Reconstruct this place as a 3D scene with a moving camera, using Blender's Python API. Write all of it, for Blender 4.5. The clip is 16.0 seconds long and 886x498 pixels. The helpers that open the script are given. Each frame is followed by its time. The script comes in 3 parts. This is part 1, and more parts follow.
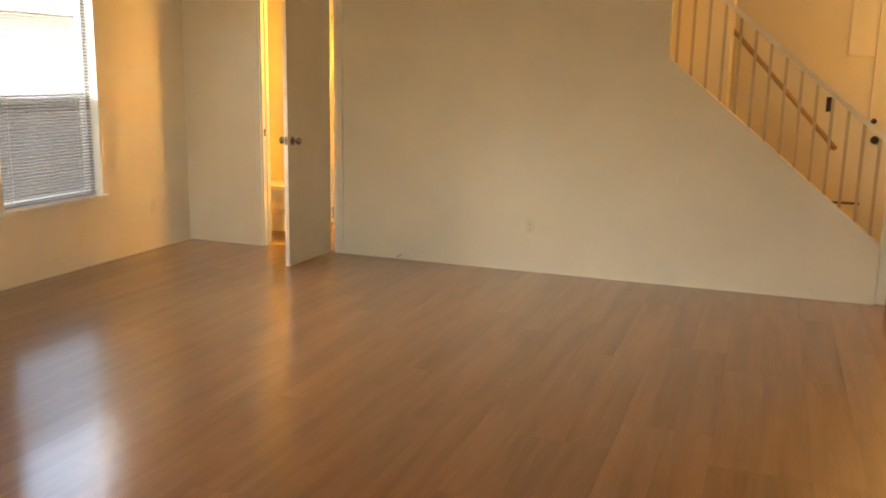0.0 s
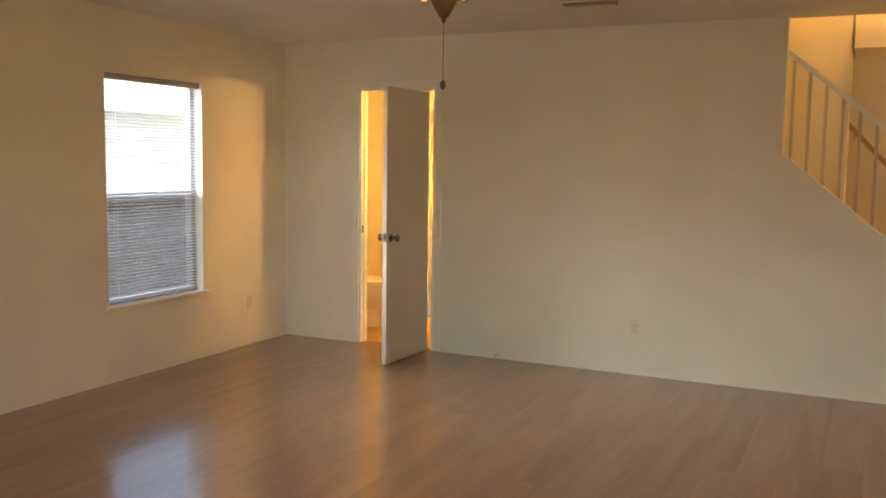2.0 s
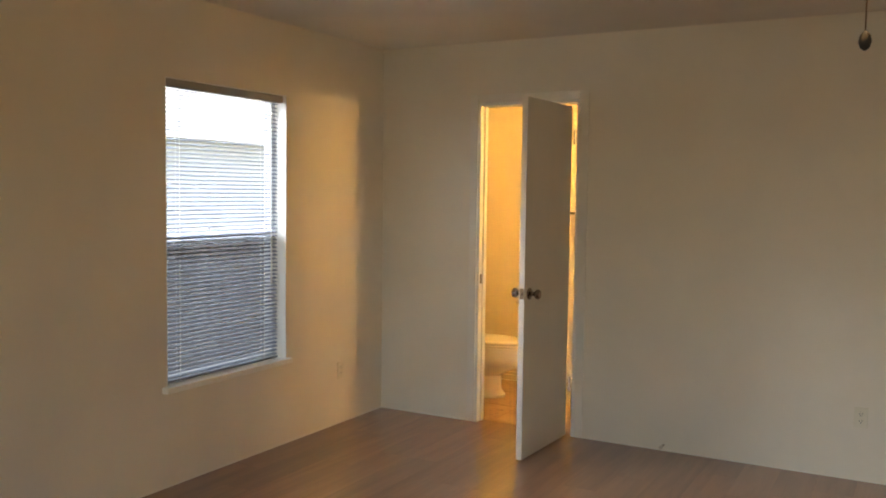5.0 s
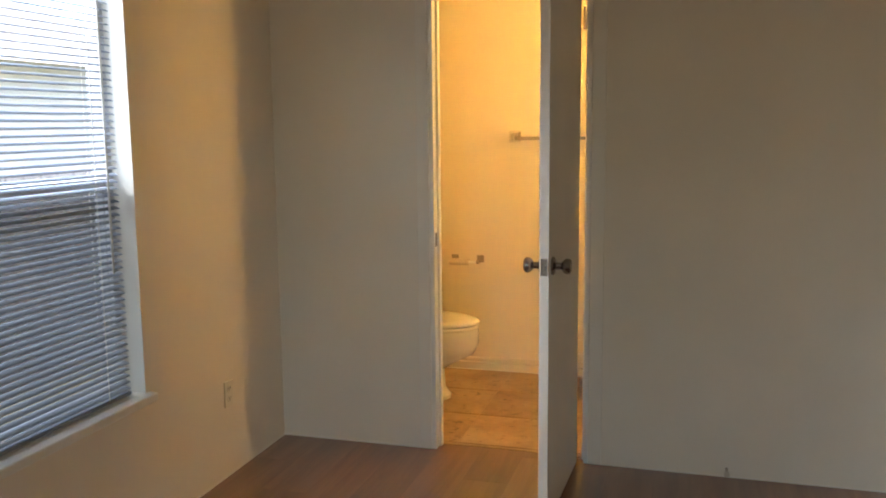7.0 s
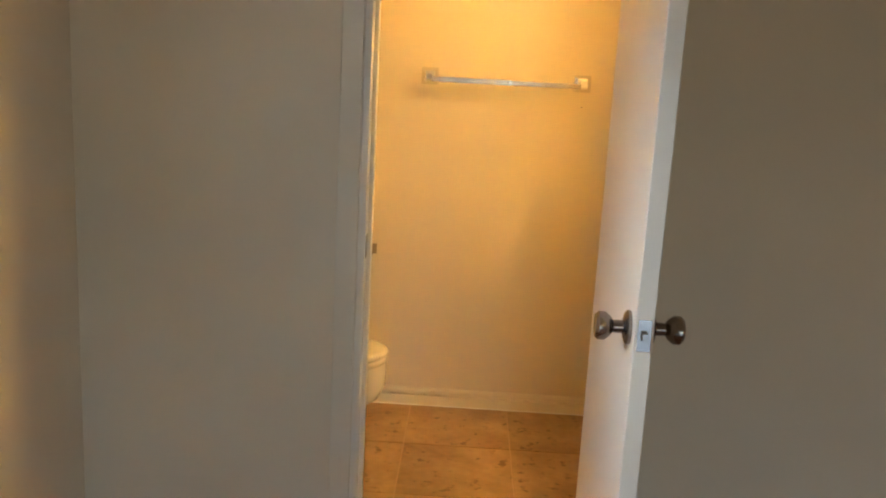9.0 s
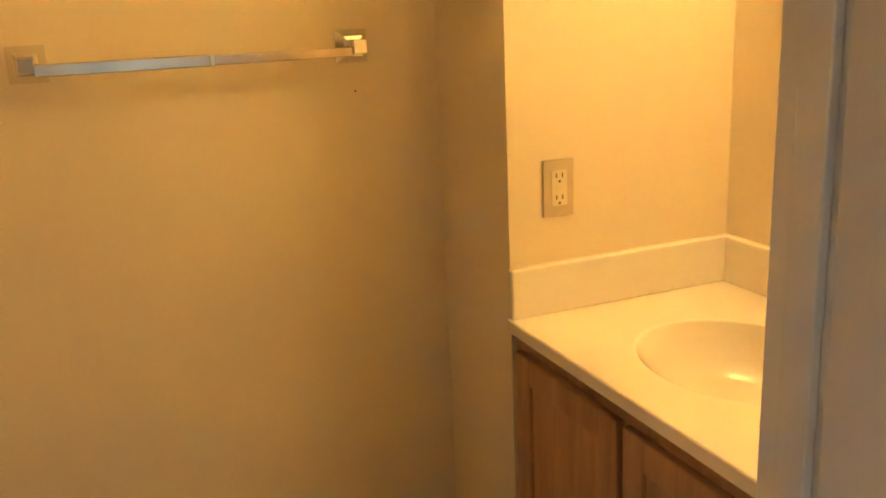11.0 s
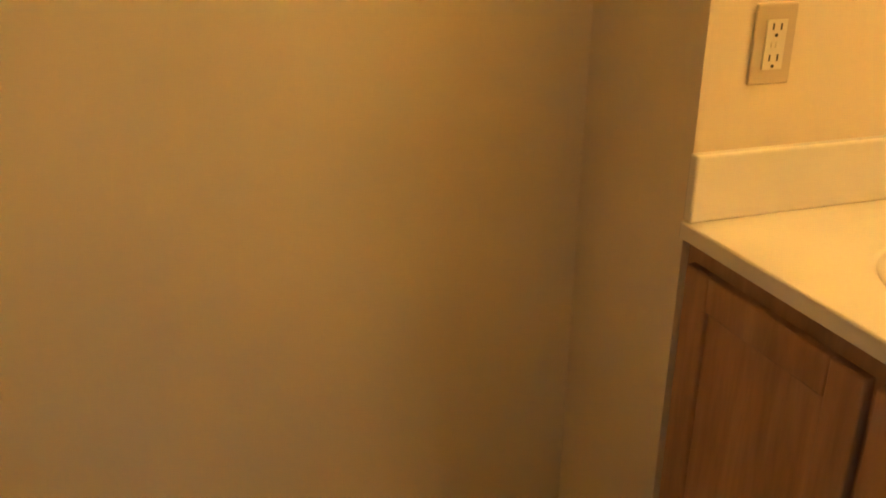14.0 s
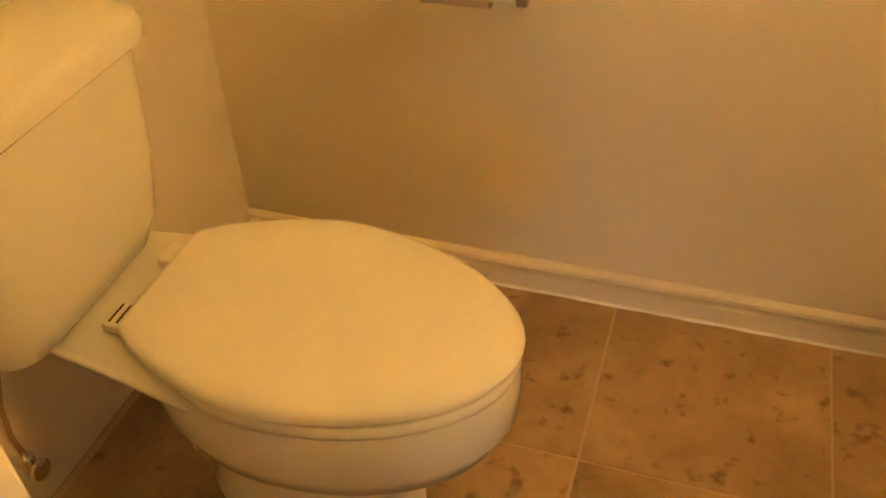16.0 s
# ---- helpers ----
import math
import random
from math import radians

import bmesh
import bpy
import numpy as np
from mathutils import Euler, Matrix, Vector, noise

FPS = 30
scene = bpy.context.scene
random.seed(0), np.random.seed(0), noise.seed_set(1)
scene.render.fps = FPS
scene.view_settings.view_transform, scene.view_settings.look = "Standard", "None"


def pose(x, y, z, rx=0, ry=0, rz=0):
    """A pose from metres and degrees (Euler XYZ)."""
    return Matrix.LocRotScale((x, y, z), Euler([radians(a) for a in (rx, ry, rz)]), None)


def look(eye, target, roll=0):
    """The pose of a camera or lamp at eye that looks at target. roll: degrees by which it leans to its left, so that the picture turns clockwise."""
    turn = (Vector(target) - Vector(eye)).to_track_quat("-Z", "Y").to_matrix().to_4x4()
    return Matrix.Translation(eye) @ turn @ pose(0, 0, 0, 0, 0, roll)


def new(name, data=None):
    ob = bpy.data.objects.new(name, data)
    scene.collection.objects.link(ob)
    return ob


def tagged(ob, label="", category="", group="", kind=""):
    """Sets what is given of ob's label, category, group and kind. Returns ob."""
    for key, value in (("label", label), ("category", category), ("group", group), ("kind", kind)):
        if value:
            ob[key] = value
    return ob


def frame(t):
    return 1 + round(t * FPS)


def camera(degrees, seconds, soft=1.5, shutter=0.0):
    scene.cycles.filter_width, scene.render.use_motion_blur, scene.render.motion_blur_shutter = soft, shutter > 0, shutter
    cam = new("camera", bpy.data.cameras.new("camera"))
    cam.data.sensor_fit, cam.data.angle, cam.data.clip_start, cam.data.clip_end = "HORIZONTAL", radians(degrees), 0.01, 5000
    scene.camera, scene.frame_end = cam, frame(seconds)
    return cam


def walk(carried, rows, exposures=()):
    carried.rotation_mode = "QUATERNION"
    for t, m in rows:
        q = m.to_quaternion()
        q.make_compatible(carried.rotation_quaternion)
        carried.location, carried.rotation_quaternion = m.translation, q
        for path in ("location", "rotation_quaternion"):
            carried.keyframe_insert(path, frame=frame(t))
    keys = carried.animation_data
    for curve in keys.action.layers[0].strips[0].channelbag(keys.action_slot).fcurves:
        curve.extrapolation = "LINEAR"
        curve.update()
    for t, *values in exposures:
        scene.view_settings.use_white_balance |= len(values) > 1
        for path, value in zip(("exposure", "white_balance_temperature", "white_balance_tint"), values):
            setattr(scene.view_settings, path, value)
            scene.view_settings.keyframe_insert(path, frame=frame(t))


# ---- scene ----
cam = camera(53.4, 16.0, soft=1.9)
PATH = [
    (0, (4.683, -6.354, 1.482), (4.009, -4.513, 1.085), 1.1),
    (0.5, (4.698, -6.348, 1.478), (3.967, -4.522, 1.116), 0.9),
    (1, (4.681, -6.344, 1.419), (3.899, -4.529, 1.114), 0.6),
    (1.5, (4.644, -6.315, 1.452), (3.814, -4.514, 1.193), 0.5),
    (2, (4.521, -6.239, 1.509), (3.656, -4.447, 1.313), 0.8),
    (2.5, (4.449, -6.187, 1.514), (3.547, -4.405, 1.4), 0.9),
    (3, (4.329, -6.1, 1.525), (3.4, -4.331, 1.443), 1.0),
    (3.5, (4.109, -5.938, 1.524), (3.153, -4.183, 1.442), 1.1),
    (4, (3.895, -5.722, 1.521), (2.9, -3.989, 1.433), 0.6),
    (4.2, (3.821, -5.621, 1.524), (2.811, -3.897, 1.43), 0.6),
    (6.3, (2.26, -4.185, 1.448), (1.545, -2.329, 1.241), -0.3),
    (6.5, (2.114, -4.022, 1.436), (1.454, -2.147, 1.214), -0.8),
    (7, (1.871, -3.646, 1.448), (1.31, -1.747, 1.169), -0.6),
    (7.5, (1.562, -3.262, 1.422), (1.166, -1.329, 1.102), -0.9),
    (8, (1.373, -2.918, 1.405), (1.080, -0.97, 1.054), -0.3),
    (8.2, (1.285, -2.835, 1.440), (1.031, -0.892, 1.066), 1.2),
    (10.5, (0.846, -0.729, 1.381), (1.331, 1.156, 0.921), -2.1),
    (11, (0.904, -0.442, 1.436), (1.632, 1.347, 0.917), -2.6),
    (11.5, (0.925, -0.218, 1.436), (1.939, 1.427, 0.918), -2.1),
    (12, (0.994, -0.134, 1.45), (2.108, 1.435, 0.905), -2.3),
    (12.5, (1.036, -0.05, 1.431), (2.189, 1.501, 0.914), -2.2),
    (13, (1.064, 0.011, 1.412), (2.146, 1.598, 0.854), -1.8),
    (13.5, (1.028, 0.032, 1.323), (1.931, 1.706, 0.705), -0.8),
    (14, (0.906, -0.012, 1.293), (1.514, 1.74, 0.543), 0.5),
    (14.5, (0.986, 0.081, 1.402), (1.016, 1.737, 0.282), -0.5),
    (15, (0.903, 0.005, 1.423), (0.735, 1.537, 0.148), 1.3),
    (15.5, (0.989, 0.031, 1.298), (0.489, 1.488, 0.022), -3.2),
    (16, (0.941, -0.013, 1.239), (0.415, 1.432, -0.04), -2.9),
]
walk(cam, [(t, look(eye, target, roll)) for t, eye, target, roll in PATH],
     exposures=[(0.0, 3.72, 8900, 13), (2.0, 3.48, 7200, 11), (3.0, 3.38, 7100, 10), (6.5, 2.88, 6200, 10), (8.2, 2.76, 6200, 10), (10.5, 2.42, 6200, 10), (11.0, 2.0, 6450, 10), (12.0, 1.6, 6500, 10), (13.0, 1.50, 6500, 10), (13.5, 1.42, 6500, 10), (14.0, 1.75, 6500, 10), (14.5, 2.2, 6500, 10), (15.0, 2.47, 6500, 10), (16.0, 2.48, 6500, 10)])

# ---- world, sun and lamps ----
H = 2.485                     # ceiling height of the living room
world = bpy.data.worlds.new("sky")
scene.world = world
world.use_nodes = True
wn = world.node_tree.nodes
sky = wn.new("ShaderNodeTexSky")
sky.sky_type, sky.sun_disc = "NISHITA", False
sky.sun_elevation, sky.sun_rotation = radians(50), radians(35)
world.node_tree.links.new(sky.outputs[0], wn["Background"].inputs[0])
wn["Background"].inputs[1].default_value = 0.15


def lamp(name, kind, m, power, colour, size=0.05, size_y=None):
    data = bpy.data.lights.new(name, kind)
    data.energy, data.color = power, colour
    if kind == "AREA":
        data.shape, data.size = "RECTANGLE", size
        data.size_y = size_y or size
    elif kind == "SUN":
        data.angle = size
    else:
        data.shadow_soft_size = size
    ob = new(name, data)
    ob.matrix_world = m
    return ob


lamp("sun", "SUN", pose(0, 0, 10, 40, 0, 145), 5.0, (1, 0.95, 0.88), radians(0.5))
# added warm fill lamp in an assumed opening behind the start of the walk
lamp("rear_fill", "AREA", pose(2.2, -8.30, 1.1, 90, 0, 0), 0.50, (1.0, 0.77, 0.50), 2.2, 1.9)
# added area lamp, out of view above the window head, standing in for sky light
lamp("window_sky_fill", "AREA", pose(-2.00, -1.60, 2.92, 0, -50, 0), 44, (0.92, 0.96, 1.0), 0.9, 2.4)
# bulbs: vanity light over the mirror, stair and entry light
for dy in (-0.07, 0.07):
    lamp("vanity_bulb", "POINT", pose(2.04, 0.60 + dy, 2.03), 3.3, (1.0, 0.59, 0.17), 0.045)
lamp("entry_bulb", "POINT", pose(6.25, 0.5, 2.0), 1.7, (1.0, 0.60, 0.20), 0.1)
lamp("upper_stair_bulb", "POINT", pose(4.6, 0.3, 4.3), 15, (1.0, 0.60, 0.20), 0.1)

# ---- materials ----


def mat(name, colour, rough=0.5, metal=0.0, noise_scale=8.0, var=0.06, bump=0.0, bump_scale=120.0, spec=0.5, coat=0.0, random_var=0.0):
    m = bpy.data.materials.new(name)
    m.use_nodes = True
    n, l = m.node_tree.nodes, m.node_tree.links
    b = n["Principled BSDF"]
    b.inputs["Roughness"].default_value, b.inputs["Metallic"].default_value = rough, metal
    b.inputs["Specular IOR Level"].default_value, b.inputs["Coat Weight"].default_value = spec, coat
    co = n.new("ShaderNodeTexCoord")
    no = n.new("ShaderNodeTexNoise")
    no.inputs["Scale"].default_value, no.inputs["Detail"].default_value = noise_scale, 5
    l.new(co.outputs["Object"], no.inputs["Vector"])
    ramp = n.new("ShaderNodeMapRange")
    ramp.inputs["To Min"].default_value, ramp.inputs["To Max"].default_value = 1 - var, 1 + var
    ramp.inputs["From Min"].default_value, ramp.inputs["From Max"].default_value = 0.25, 0.75
    l.new(no.outputs["Fac"], ramp.inputs["Value"])
    mul = n.new("ShaderNodeVectorMath")
    mul.operation = "SCALE"
    mul.inputs[0].default_value = colour
    l.new(ramp.outputs[0], mul.inputs["Scale"])
    l.new(mul.outputs[0], b.inputs["Base Color"])
    if bump:
        n2 = n.new("ShaderNodeTexNoise")
        n2.inputs["Scale"].default_value, n2.inputs["Detail"].default_value = bump_scale, 3
        l.new(co.outputs["Object"], n2.inputs["Vector"])
        bp = n.new("ShaderNodeBump")
        bp.inputs["Strength"].default_value, bp.inputs["Distance"].default_value = bump, 0.002
        l.new(n2.outputs["Fac"], bp.inputs["Height"])
        l.new(bp.outputs[0], b.inputs["Normal"])
    return m


def streaked(name, dark, light, rough, scale, stretch, piece_var=0.25, coat=0.0, contrast=(0.3, 0.7), bump=0.02, rough_var=0.1, wave=0.6, coat_ior=1.5, flecks=None):
    """Wood or stone: two colours mixed by stretched noise, each piece with its own shift and tone."""
    m = bpy.data.materials.new(name)
    m.use_nodes = True
    n, l = m.node_tree.nodes, m.node_tree.links
    b = n["Principled BSDF"]
    b.inputs["Coat Weight"].default_value, b.inputs["Coat Roughness"].default_value = coat, 0.155
    b.inputs["Coat IOR"].default_value = coat_ior
    geo, info = n.new("ShaderNodeNewGeometry"), n.new("ShaderNodeObjectInfo")
    shift = n.new("ShaderNodeVectorMath")
    shift.operation = "MULTIPLY_ADD"
    l.new(info.outputs["Random"], shift.inputs[0])
    shift.inputs[1].default_value = (17, 31, 7)
    l.new(geo.outputs["Position"], shift.inputs[2])
    mp = n.new("ShaderNodeMapping")
    mp.inputs["Scale"].default_value = stretch
    l.new(shift.outputs[0], mp.inputs["Vector"])
    no, fine = n.new("ShaderNodeTexNoise"), n.new("ShaderNodeTexNoise")
    no.inputs["Scale"].default_value, no.inputs["Detail"].default_value = scale, 6
    no.inputs["Distortion"].default_value = wave
    fine.inputs["Scale"].default_value, fine.inputs["Detail"].default_value = scale * 6, 4
    l.new(mp.outputs[0], no.inputs["Vector"])
    l.new(mp.outputs[0], fine.inputs["Vector"])
    add = n.new("ShaderNodeMath")
    add.operation = "MULTIPLY_ADD"
    l.new(fine.outputs["Fac"], add.inputs[0])
    add.inputs[1].default_value = 0.35
    l.new(no.outputs["Fac"], add.inputs[2])
    ramp = n.new("ShaderNodeMapRange")
    ramp.inputs["From Min"].default_value, ramp.inputs["From Max"].default_value = contrast[0] + 0.17, contrast[1] + 0.17
    l.new(add.outputs[0], ramp.inputs["Value"])
    mix = n.new("ShaderNodeMix")
    mix.data_type = "RGBA"
    mix.inputs["A"].default_value, mix.inputs["B"].default_value = (*dark, 1), (*light, 1)
    l.new(ramp.outputs[0], mix.inputs["Factor"])
    colour = mix.outputs["Result"]
    if flecks:                               # small dark pits and stains
        pit, cut, dot = n.new("ShaderNodeTexNoise"), n.new("ShaderNodeMapRange"), n.new("ShaderNodeMix")
        pit.inputs["Scale"].default_value, pit.inputs["Detail"].default_value = 24, 3
        l.new(shift.outputs[0], pit.inputs["Vector"])
        cut.inputs["From Min"].default_value, cut.inputs["From Max"].default_value = 0.60, 0.72
        cut.inputs["To Max"].default_value = 0.75
        l.new(pit.outputs["Fac"], cut.inputs["Value"])
        dot.data_type = "RGBA"
        dot.inputs["B"].default_value = (*flecks, 1)
        l.new(cut.outputs[0], dot.inputs["Factor"])
        l.new(colour, dot.inputs["A"])
        colour = dot.outputs["Result"]
    tone = n.new("ShaderNodeMapRange")
    tone.inputs["To Min"].default_value, tone.inputs["To Max"].default_value = 1 - piece_var, 1 + piece_var
    l.new(info.outputs["Random"], tone.inputs["Value"])
    mul = n.new("ShaderNodeVectorMath")
    mul.operation = "SCALE"
    l.new(colour, mul.inputs[0])
    l.new(tone.outputs[0], mul.inputs["Scale"])
    l.new(mul.outputs[0], b.inputs["Base Color"])
    rr = n.new("ShaderNodeMapRange")
    rr.inputs["To Min"].default_value, rr.inputs["To Max"].default_value = rough - rough_var / 2, rough + rough_var / 2
    l.new(no.outputs["Fac"], rr.inputs["Value"])
    l.new(rr.outputs[0], b.inputs["Roughness"])
    bp = n.new("ShaderNodeBump")
    bp.inputs["Strength"].default_value, bp.inputs["Distance"].default_value = bump, 0.001
    l.new(fine.outputs["Fac"], bp.inputs["Height"])
    l.new(bp.outputs[0], b.inputs["Normal"])
    return m


def glow(name, colour, strength, base=(0.9, 0.88, 0.8)):
    m = mat(name, base, 0.4)
    b = m.node_tree.nodes["Principled BSDF"]
    b.inputs["Emission Color"].default_value, b.inputs["Emission Strength"].default_value = (*colour, 1), strength
    return m


def glass(name, colour=(1, 1, 1), rough=0.0):
    m = mat(name, colour, rough, var=0.0)
    m.node_tree.nodes["Principled BSDF"].inputs["Transmission Weight"].default_value = 1
    m.node_tree.nodes["Principled BSDF"].inputs["IOR"].default_value = 1.45
    return m


WALL = mat("wall_paint", (0.78, 0.71, 0.59), 0.75, noise_scale=1.6, var=0.06, bump=0.15, bump_scale=60)
BATH = mat("bath_wall_paint", (0.78, 0.68, 0.50), 0.5, noise_scale=1.7, var=0.04, bump=0.10, bump_scale=60)
CEIL = mat("ceiling_texture", (0.72, 0.68, 0.60), 0.9, noise_scale=2.0, var=0.05, bump=0.35, bump_scale=90)
TRIM = mat("white_gloss_paint", (0.80, 0.78, 0.72), 0.35, noise_scale=5, var=0.04, bump=0.02)
SKIRT = mat("cream_baseboard_paint", (0.78, 0.69, 0.50), 0.4, noise_scale=6, var=0.05, bump=0.03)
DOOR = mat("door_paint", (0.74, 0.70, 0.62), 0.4, noise_scale=3, var=0.04, bump=0.03, bump_scale=40)
PLANK = streaked("laminate_wood", (0.190, 0.084, 0.041), (0.285, 0.142, 0.075), 0.36, 2.4, (5.0, 0.35, 1.0), 0.10, coat=1.0, contrast=(0.3, 0.7), bump=0.0, rough_var=0.02, wave=0.3, coat_ior=1.62)
UNDER = mat("floor_joint", (0.22, 0.11, 0.06), 0.5)
TILE = streaked("brown_floor_tile", (0.27, 0.160, 0.076), (0.48, 0.320, 0.168), 0.42, 5.0, (1.0, 1.0, 1.0), 0.08, contrast=(0.22, 0.72), bump=0.1, flecks=(0.13, 0.068, 0.030))
GROUT = mat("tile_grout", (0.50, 0.35, 0.22), 0.9, noise_scale=30, bump=0.2)
CERAMIC = mat("white_ceramic", (0.82, 0.79, 0.70), 0.12, noise_scale=3, var=0.02, coat=0.3)
SEAT = mat("white_seat_plastic", (0.84, 0.80, 0.70), 0.22, noise_scale=3, var=0.02)
MARBLE = mat("cultured_marble", (0.84, 0.79, 0.68), 0.16, noise_scale=4, var=0.04, coat=0.2)
CABINET = streaked("cabinet_wood", (0.34, 0.180, 0.090), (0.50, 0.280, 0.150), 0.42, 6.0, (4.0, 4.0, 0.45), 0.08)
CHROME = mat("chrome", (0.78, 0.77, 0.75), 0.12, 1.0, var=0.03)
# worn nickel fittings; also chrome whose dark reflections are put into the colour
DULL_METAL = mat("worn_nickel_and_dimmed_chrome", (0.48, 0.43, 0.38), 0.25, 1.0, noise_scale=20, var=0.15)
KNOB = mat("antique_nickel", (0.27, 0.23, 0.20), 0.24, 1.0, noise_scale=20, var=0.15)
BRONZE = mat("aged_bronze", (0.16, 0.10, 0.05), 0.45, 0.7, noise_scale=25, var=0.3)
BLADE = streaked("dark_blade_wood", (0.06, 0.035, 0.02), (0.12, 0.07, 0.04), 0.4, 6.0, (1.0, 1.0, 1.0))
SHADE = glow("lit_glass_shade", (1.0, 0.66, 0.28), 3.0)
TAN_PLASTIC = mat("tan_cover_plate", (0.56, 0.46, 0.32), 0.35, var=0.03)
PLASTIC = mat("ivory_plastic", (0.72, 0.66, 0.52), 0.35, var=0.02)
# rail paint darkened to tan: the backlit look is in the colour
BACKLIT_RAIL = mat("backlit_rail_paint", (0.52, 0.43, 0.31), 0.45, noise_scale=12, var=0.08)
# near-black for dark fittings and slots, and for shade put in as colour
DARK = mat("dark_parts_and_shade", (0.03, 0.02, 0.015), 0.6)
# dark blue-grey: the slats' darkness against the bright window is in the colour
SLAT = mat("backlit_slat", (0.24, 0.275, 0.33), 0.45, noise_scale=4, var=0.03)
CORD = mat("blind_cord", (0.7, 0.7, 0.66), 0.8)
HEADRAIL = mat("blind_headrail", (0.30, 0.28, 0.25), 0.4)
ALU = mat("window_aluminium", (0.66, 0.67, 0.68), 0.4, 0.2, var=0.03)
GLASS = glass("window_glass")
ACRYLIC = glass("clear_acrylic", (0.98, 0.96, 0.92), 0.30)
SCREEN = mat("insect_screen", (0.05, 0.055, 0.06), 0.7)
sn, sl = SCREEN.node_tree.nodes, SCREEN.node_tree.links
smix, sclear = sn.new("ShaderNodeMixShader"), sn.new("ShaderNodeBsdfTransparent")
smix.inputs[0].default_value = 0.55
sl.new(sclear.outputs[0], smix.inputs[1])
sl.new(sn["Principled BSDF"].outputs[0], smix.inputs[2])
sl.new(smix.outputs[0], sn["Material Output"].inputs["Surface"])
MIRROR = mat("mirror_silver", (0.86, 0.86, 0.84), 0.02, 1.0, var=0.0)
CARPET = mat("beige_carpet", (0.42, 0.32, 0.20), 0.95, noise_scale=40, var=0.15, bump=0.6, bump_scale=300)
PAPER = mat("cardboard_core", (0.66, 0.56, 0.42), 0.85, noise_scale=20, var=0.06)
RUBBER = mat("rubber", (0.55, 0.48, 0.38), 0.7)
STUCCO = mat("neighbour_stucco", (0.35, 0.36, 0.36), 0.9, noise_scale=3, var=0.06, bump=0.4, bump_scale=80)
ROOF = mat("roof_shingle", (0.22, 0.215, 0.21), 0.9, noise_scale=15, var=0.2)
GROUND = mat("grass_and_dirt", (0.14, 0.13, 0.07), 0.95, noise_scale=2, var=0.3)
FENCE = streaked("weathered_fence_wood", (0.055, 0.055, 0.065), (0.12, 0.12, 0.13), 0.85, 3.0, (1.0, 6.0, 0.6), 0.15)
HANDRAIL = streaked("pale_oak", (0.34, 0.20, 0.10), (0.46, 0.30, 0.16), 0.45, 5.0, (0.6, 4.0, 4.0))
VENT = mat("taupe_vent_metal", (0.36, 0.31, 0.25), 0.6, noise_scale=12, var=0.2)
CASING = mat("casing_paint", (0.78, 0.73, 0.63), 0.45, noise_scale=4, var=0.04)
PANE_DARK = mat("dark_pane", (0.06, 0.07, 0.08), 0.1)

# ---- mesh helpers ----


def box_bm(bm, lo, hi, bevel=0.0):
    c = [(a + b) / 2 for a, b in zip(lo, hi)]
    s = [b - a for a, b in zip(lo, hi)]
    made = bmesh.ops.create_cube(bm, size=1, matrix=Matrix.Translation(c) @ Matrix.Diagonal((*s, 1)))["verts"]
    if bevel:
        edges = list({e for v in made for e in v.link_edges})
        bmesh.ops.bevel(bm, geom=edges, offset=bevel, segments=2, affect="EDGES", profile=0.5)
    return bm


def box(lo, hi, bevel=0.0):
    return box_bm(bmesh.new(), lo, hi, bevel)


def cyl_bm(bm, a, b, r, r2=None, seg=20):
    a, b = Vector(a), Vector(b)
    turn = (b - a).to_track_quat("Z", "Y").to_matrix().to_4x4()
    bmesh.ops.create_cone(bm, cap_ends=True, segments=seg, radius1=r, radius2=r if r2 is None else r2, depth=(b - a).length,
                          matrix=Matrix.Translation((a + b) / 2) @ turn)
    return bm


def cyl(a, b, r, r2=None, seg=20):
    return cyl_bm(bmesh.new(), a, b, r, r2, seg)


def lathe(profile, seg=32, at=(0, 0, 0), axis="Z"):
    """Turns (radius, height) pairs round an axis."""
    bm = bmesh.new()
    rings = []
    for r, h in profile:
        ring = []
        for i in range(seg):
            a = 2 * math.pi * i / seg
            p = (r * math.cos(a), r * math.sin(a), h)
            if axis == "X":
                p = (h, p[0], p[1])
            elif axis == "Y":
                p = (p[1], h, p[0])
            ring.append(bm.verts.new(Vector(p) + Vector(at)))
        rings.append(ring)
    for r0, r1 in zip(rings, rings[1:]):
        for i in range(seg):
            bm.faces.new((r0[i], r0[(i + 1) % seg], r1[(i + 1) % seg], r1[i]))
    bm.faces.new(rings[0][::-1])
    bm.faces.new(rings[-1])
    bmesh.ops.recalc_face_normals(bm, faces=bm.faces)
    return bm


def loft(rings, cap=True):
    """Skins a stack of equal-length loops."""
    bm = bmesh.new()
    rows = [[bm.verts.new(p) for p in ring] for ring in rings]
    n = len(rows[0])
    for r0, r1 in zip(rows, rows[1:]):
        for i in range(n):
            bm.faces.new((r0[i], r0[(i + 1) % n], r1[(i + 1) % n], r1[i]))
    if cap:
        bm.faces.new(rows[0][::-1])
        bm.faces.new(rows[-1])
    bmesh.ops.recalc_face_normals(bm, faces=bm.faces)
    return bm


def prism(outline, axis, lo, hi):
    """Pushes a flat outline (two coordinates) along an axis."""
    def put(p, v):
        return {"x": (v, *p), "y": (p[0], v, p[1]), "z": (*p, v)}[axis]
    return loft([[put(p, lo) for p in outline], [put(p, hi) for p in outline]])


